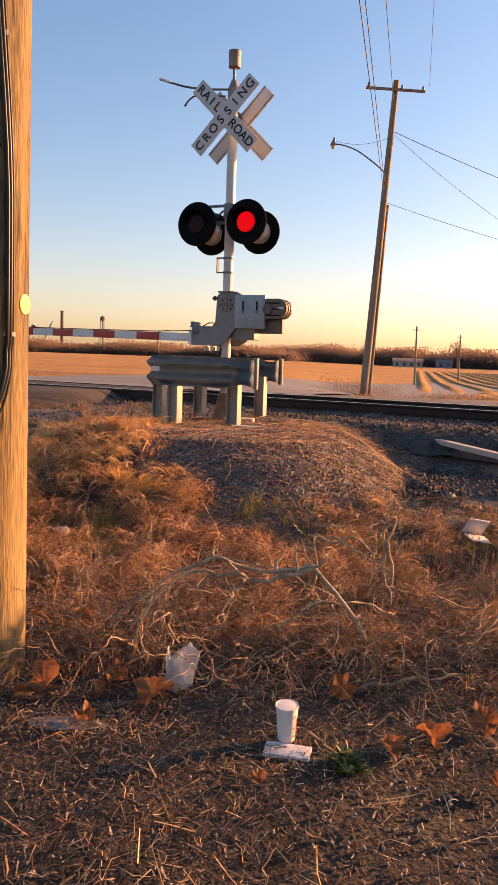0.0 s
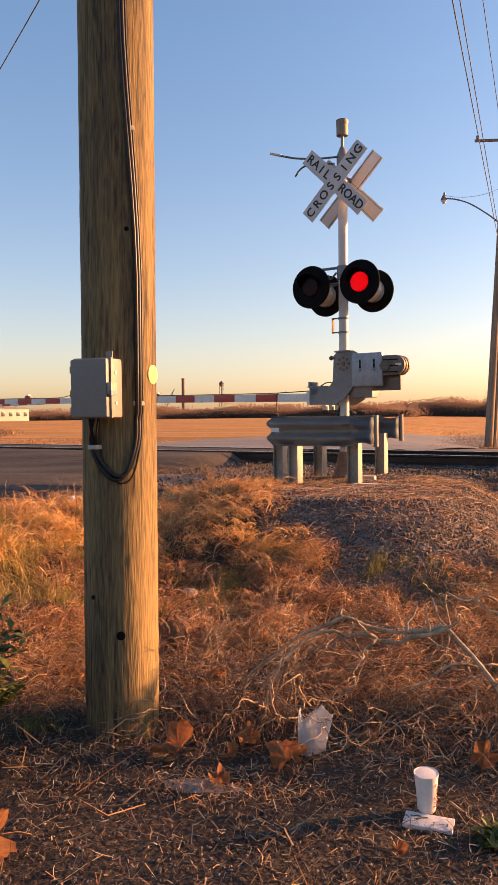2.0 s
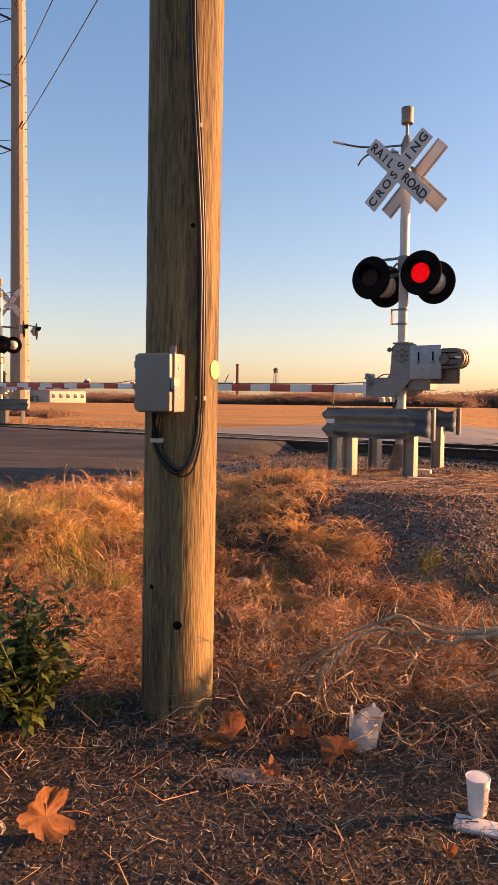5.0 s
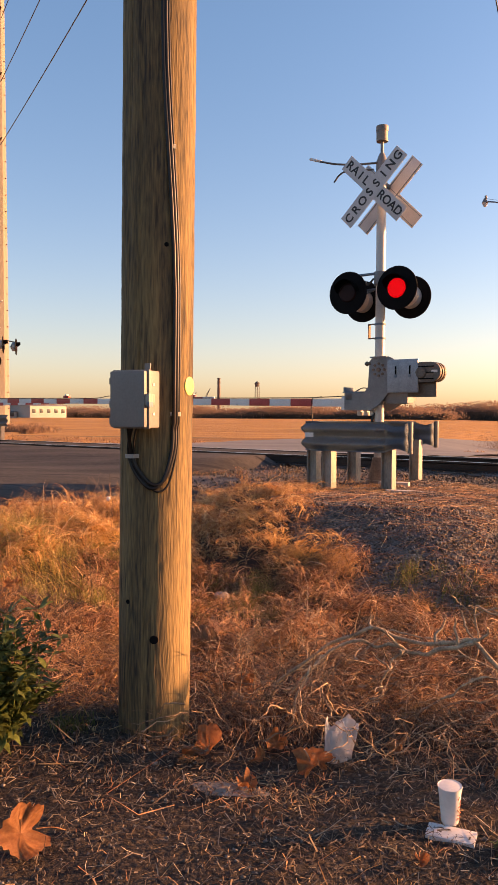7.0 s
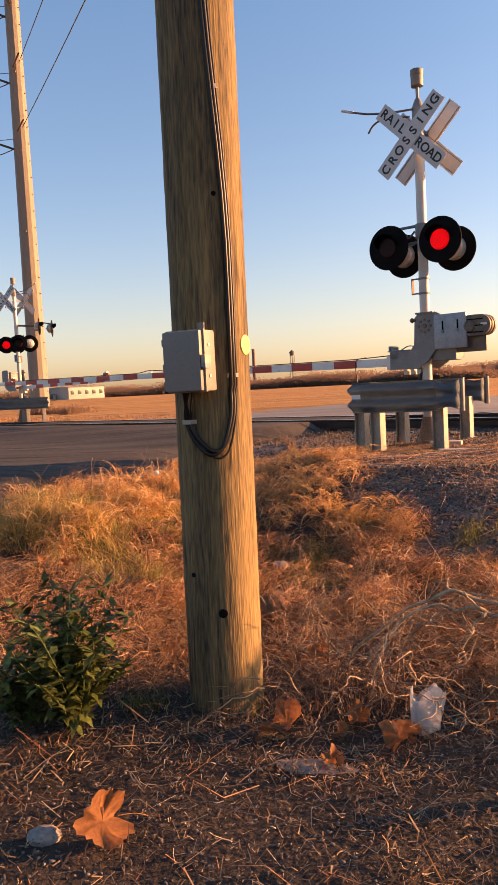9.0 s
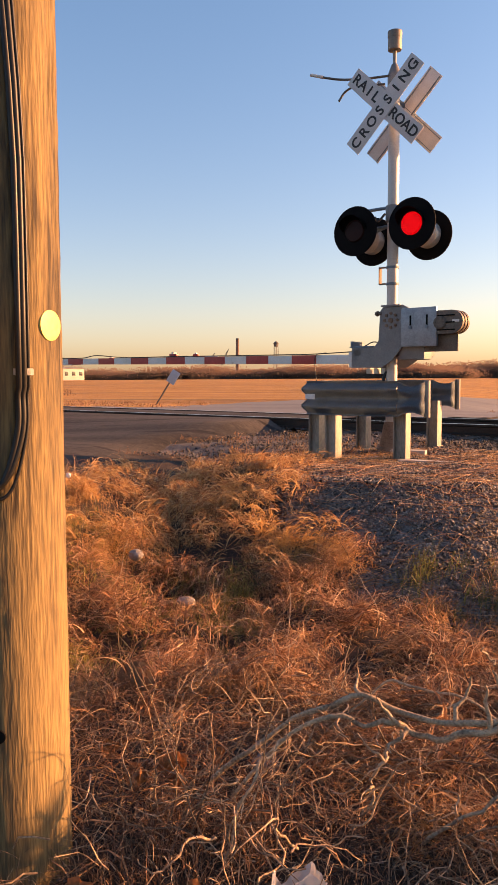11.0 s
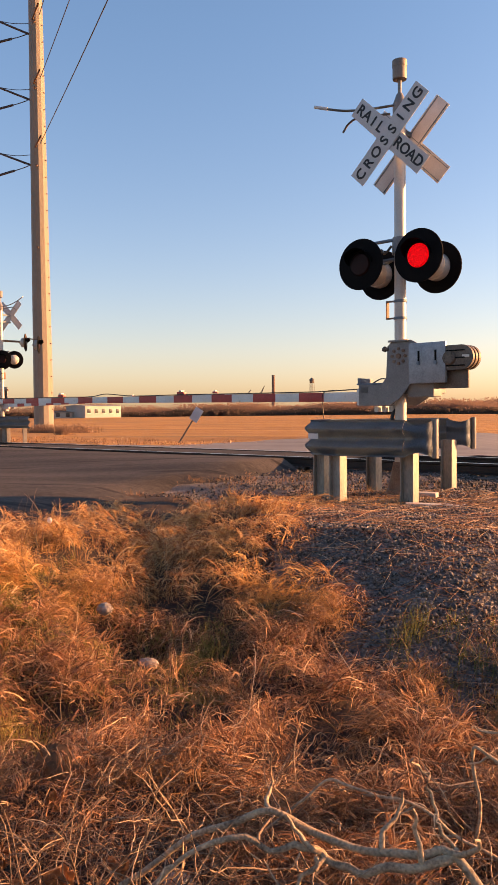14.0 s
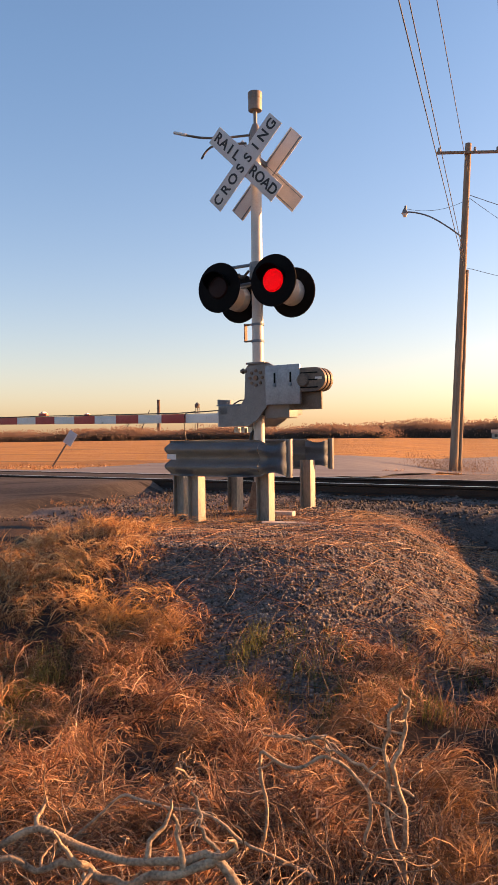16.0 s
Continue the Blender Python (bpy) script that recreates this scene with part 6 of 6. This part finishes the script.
# ---- litter ----
cup = empty("paper_cup", pose(0.375, 1.60, 0.035, 3, -2, 20), "white paper cup with a rust-red print standing on a tray", "paper cup")
bm = bmesh.new()
rings = []
for r, z in ((0.0, 0.006), (0.027, 0.004), (0.0285, 0.0), (0.030, 0.004), (0.0405, 0.128), (0.0425, 0.130), (0.042, 0.134), (0.039, 0.131), (0.0285, 0.012), (0.0, 0.010)):
    rings.append([bm.verts.new((r * math.cos(a), r * math.sin(a), z)) for a in np.arange(32) * 2 * math.pi / 32])
for a, b in zip(rings, rings[1:]):
    for k in range(32):
        q = (k + 1) % 32
        try:
            bm.faces.new((a[k], a[q], b[q], b[k]))
        except ValueError:
            pass
bmesh.ops.remove_doubles(bm, verts=bm.verts, dist=1e-5)
part("shell", bm, m_paper, cup)
part("lid", cyl(0.0405, 0.040, (0, 0, 0.1285), (0, 0, 0.1325), 32, 0.0008), m_paper, cup, "flat white lid")
for k in range(7):
    a0 = -1.25 + 0.1 * (k % 3)
    z = 0.022 + 0.013 * k
    r = 0.0315 + 0.0807 * z
    pts = [((r + 0.0006) * math.cos(a0 + t), (r + 0.0006) * math.sin(a0 + t), z + 0.006 * math.sin(9 * t + k)) for t in np.linspace(0, 0.5 - 0.04 * k, 8)]
    part("print", tubes("print", [(pts, 0.0014)], 4), m_cupred, cup, "rust-red printed scrawl")
tray = part("paper_tray", box(0.165, 0.075, 0.018, (0.375, 1.535, 0.022), 0.006, Matrix.Rotation(radians(-14), 4, "Z") @ Matrix.Rotation(radians(6), 4, "X")), m_paper, None)
tagged(tray, "flattened white paper carton lying on the soil", "carton")


def crumpled(name, sx, sy, sz, at, seed, material, label, category, rough_=0.35):
    gen = np.random.default_rng(seed)
    bm = bmesh.new()
    bmesh.ops.create_icosphere(bm, subdivisions=3, radius=1)
    k = gen.normal(0, 1, (7, 3))
    for v in bm.verts:
        d = 1 + rough_ * sum(abs(math.sin(3.1 * v.co.dot(Vector(q)))) for q in k) / 7 - rough_ * 0.5
        d += gen.normal(0, rough_ * 0.08)
        p = v.co * d
        v.co = Vector((p.x * sx, p.y * sy, p.z * sz))
    ob = part(name, bm, material, None)
    for f in ob.data.polygons:
        f.use_smooth = False
    ob.matrix_world = pose(*at)
    return tagged(ob, label, category)


bag = empty("paper_bag", pose(-0.045, 2.10, tz(0, 2.1) - 0.015, -6, 6, 30) @ Matrix.Diagonal((1.2, 1.0, 0.92, 1)), "crumpled open white paper bag among the twigs", "paper bag")
bm = bmesh.new()
rows = []
for k, z in enumerate(np.linspace(0, 0.175, 9)):
    row = []
    for s in range(36):
        a = 2 * math.pi * s / 36
        sq = 1 / max(abs(math.cos(a)), abs(math.sin(a))) ** 0.6
        w = 0.052 * sq * (0.85 + 0.3 * z / 0.175) + 0.007 * math.sin(3 * a + 0.35 * k) * (0.4 + k / 9) + 0.002 * math.sin(8 * a + k)
        zz = z + (0.06 * abs(math.sin(1.5 * a + 0.4)) - 0.03 + 0.006 * math.sin(9 * a) if k == 8 else 0.004 * math.sin(5 * a + k))
        row.append(bm.verts.new((w * math.cos(a), 0.72 * w * math.sin(a) - 0.05 * z * math.sin(a) * (k / 8), zz)))
    rows.append(row)
for a, b in zip(rows, rows[1:]):
    for s in range(36):
        bm.faces.new((a[s], a[(s + 1) % 36], b[(s + 1) % 36], b[s]))
bm.faces.new(rows[0])
bmesh.ops.solidify(bm, geom=bm.faces[:], thickness=0.001)
pb = part("bag_body", bm, m_paper, bag)
smooth(pb.data, 30)

crumpled("stone", 0.062, 0.04, 0.034, (-1.195, 5.0, max(tz(-1.195, 5.0) + 0.03, -0.03)), 3, m_rock, "pale stone lying in the grass", "stone")
crumpled("stone", 0.055, 0.04, 0.04, (-1.76, 5.6, max(tz(-1.76, 5.6) + 0.03, 0.12)), 4, m_rock, "grey stone half hidden in dry grass", "stone")
crumpled("stone", 0.05, 0.04, 0.035, (-0.28, 2.97, tz(-0.28, 2.97) + 0.03), 5, m_rock, "pale grey stone under the branches", "stone")
crumpled("stone", 0.055, 0.04, 0.03, (-1.25, 1.20, tz(-1.25, 1.2) + 0.012), 6, m_rock, "flat grey stone on the soil", "stone")
crumpled("stone", 0.11, 0.09, 0.05, (2.55, 7.4, tz(2.55, 7.4) + 0.03), 7, m_rock, "white stone beside the mound", "stone")
crumpled("stone", 0.16, 0.06, 0.016, (-0.46, 1.74, tz(-0.46, 1.74) - 0.008), 9, m_rock, "crumbling grey slab flush with the soil", "stone", 0.5)
crumpled("paper_scrap", 0.045, 0.03, 0.02, (-1.97, 2.12, tz(-1.97, 2.12) + 0.02), 10, m_paper, "crumpled white paper scrap on the soil", "paper")
crumpled("paper_scrap", 0.022, 0.014, 0.026, (-2.9, 6.9, tz(-2.9, 6.9) + 0.16), 13, m_paper, "small white scrap caught in the grass", "paper")
fc = empty("foam_carton", pose(2.28, 5.45, tz(2.28, 5.45) + 0.10, 12, 10, 15), "torn white foam carton in the weeds", "carton")
part("lid", box(0.20, 0.012, 0.16, (0, 0.05, 0.07), 0.005, Matrix.Rotation(0.35, 4, "X")), m_paper, fc)
part("base", box(0.20, 0.14, 0.012, (0.01, -0.02, -0.01), 0.005), m_paper, fc)
bm = bmesh.new()
rows = []
for u_ in np.linspace(0, 1, 9):
    w_ = 0.10 + 0.06 * math.sin(math.pi * u_ * 0.9)
    rows.append([bm.verts.new((0.26 * u_ - 0.13, 0.05 * abs(k / 4 - 0.4) + 0.012 * math.sin(7 * u_ + k), w_ * (k / 4) * (1.15 - 0.5 * u_) + 0.02 * math.sin(5 * u_))) for k in range(5)])
for a, b in zip(rows, rows[1:]):
    for k in range(4):
        bm.faces.new((a[k], b[k], b[k + 1], a[k + 1]))
bmesh.ops.solidify(bm, geom=bm.faces[:], thickness=0.004)
cs = part("cardboard_scrap", bm, m_card, None)
cs.matrix_world = pose(-0.95, 3.42, tz(-0.95, 3.42) + 0.03, -18, 8, -6)
tagged(cs, "brown torn cardboard scrap standing in the grass", "cardboard")
pk = part("plank", box(0.12, 3.2, 0.07, (0, 0, 0), 0.012), m_concrete, None)
pk.matrix_world = look((3.25, 8.9, 0.30), (3.25 + 0.47, 8.9 - 1.6, 0.28)) @ Matrix.Rotation(radians(-90), 4, "X")
tagged(pk, "long pale weathered beam lying beside the ballast", "beam")

# ---- green weed, tufts ----
def weed(x, y, h, spread_, stems, label, seed, leaf=1.0):
    gen = np.random.default_rng(seed)
    root = empty("weed", pose(x, y, tz(x, y) - 0.01), label, "plant")
    runs, lv, lf_, k0 = [], [], [], 0
    for _ in range(stems):
        a = gen.uniform(0, 6.28)
        p, r = crooked((0, 0, 0), (math.cos(a) * 0.35, math.sin(a) * 0.35, 1), h * gen.uniform(0.5, 1.05), 0.004, 8, 0.12, gen=gen)
        p[:, :2] *= spread_ / 0.2
        runs.append((p, r))
        for q in p[2:]:
            for _ in range(4):
                b = gen.uniform(0, 6.28)
                L_ = leaf * gen.uniform(0.035, 0.085)
                d = np.array([math.cos(b), math.sin(b), gen.normal(0.1, 0.4)])
                s = np.cross(d, [0, 0, 1.0])
                s /= np.linalg.norm(s) + 1e-9
                w = L_ * 0.32
                dz = np.array([0, 0, 1.0]) * L_ * 0.12
                lv += [q, q + d * L_ * 0.35 + s * w, q + d * L_ * 0.6 + s * w * 0.6 + dz, q + d * L_, q + d * L_ * 0.6 - s * w * 0.6 + dz, q + d * L_ * 0.35 - s * w]
                lf_ += [(k0, k0 + 1, k0 + 2, k0 + 4), (k0 + 2, k0 + 3, k0 + 4, k0 + 4)][:1] + [(k0, k0 + 2, k0 + 3, k0 + 4), (k0, k0 + 4, k0 + 5, k0 + 5)][:1]
                k0 += 6
    for run in runs:
        part("stem", tubes("stem", [run], 5), m_weed, root)
    part("leaves", np_mesh("leaves", np.array(lv), np.array(lf_)), m_weed, root, "ragged green leaves")
    return root


weed(-1.47, 1.90, 0.62, 0.19, 34, "ragged green weed growing beside the pole", 41)
weed(-1.61, 2.00, 0.52, 0.18, 20, "ragged green weed growing beside the pole", 42)
weed(-1.69, 1.87, 0.40, 0.18, 16, "ragged green weed growing beside the pole", 46)
weed(0.58, 1.46, 0.05, 0.5, 26, "low green weed patch on the soil", 43, 0.45)
tufts("grass_tuft", np.array([(-1.28, 2.12), (-1.22, 2.16), (-1.34, 2.15)]), 60, 0.16, 0.005, 0.05, 0.6, m_green, "small green grass tuft at the foot of the pole", 44)
tufts("grass_tuft", np.array([(PX + 0.2 * math.cos(a), PY + 0.2 * math.sin(a)) for a in np.arange(-2.9, 0.3, 0.3)]), 14, 0.10, 0.004, 0.05, 1.0, m_straw, "dead grass gathered round the pole foot", 45)

# grass added on the sun side so that it shades the pole foot
tufts("grass_tuft", scatter(150, PX + 0.2, PX + 0.75, PY - 0.1, PY + 0.35, lambda x, y: 0 * x + 0.5, g), 16, 0.22, 0.0034, 0.06, 0.9, m_vine, "dead brown grass added beside the pole foot to shade it", 47)

runs = []
for _ in range(16):
    x, y = g.uniform(PX + 0.3, PX + 0.8), g.uniform(PY + 0.08, PY + 0.32)
    stem = crooked((x, y, tz(x, y)), (g.normal(0, 0.25), g.normal(0, 0.25), 1), g.uniform(0.25, 0.7), 0.0032, 9, 0.16, gen=g)
    runs.append(stem)
    for _ in range(4):
        a = g.uniform(0, 6.28)
        runs.append(crooked(stem[0][g.integers(3, 9)], (math.cos(a), math.sin(a), 0.5), g.uniform(0.06, 0.16), 0.002, 5, 0.25, gen=g))
top("weed_stalks", tubes("weed_stalks", runs, 4), m_bark, "thin dead stalks standing beside the pole", "weeds", kind="stuff")

# unseen thicket added to the right to shade the foreground, with sunlit gaps
shade_line = [(9.6, -2.4), (8.8, 0.2), (8.2, 1.8), (7.9, 3.5), (7.6, 5.2), (7.4, 6.6)]
woods("side_thicket", shade_line, 1500, 2.6, 0.35, m_far_tree, "unseen leafless thicket added to shade the foreground", 51, (0.14, 0.30))
# lower unseen scrub, added to darken the ground at lower right
woods("side_thicket", [(7.5, 6.6), (7.3, 8.3)], 220, 2.2, 0.3, m_far_tree, "unseen low scrub added to shade the ground at lower right", 52, (0.14, 0.30))
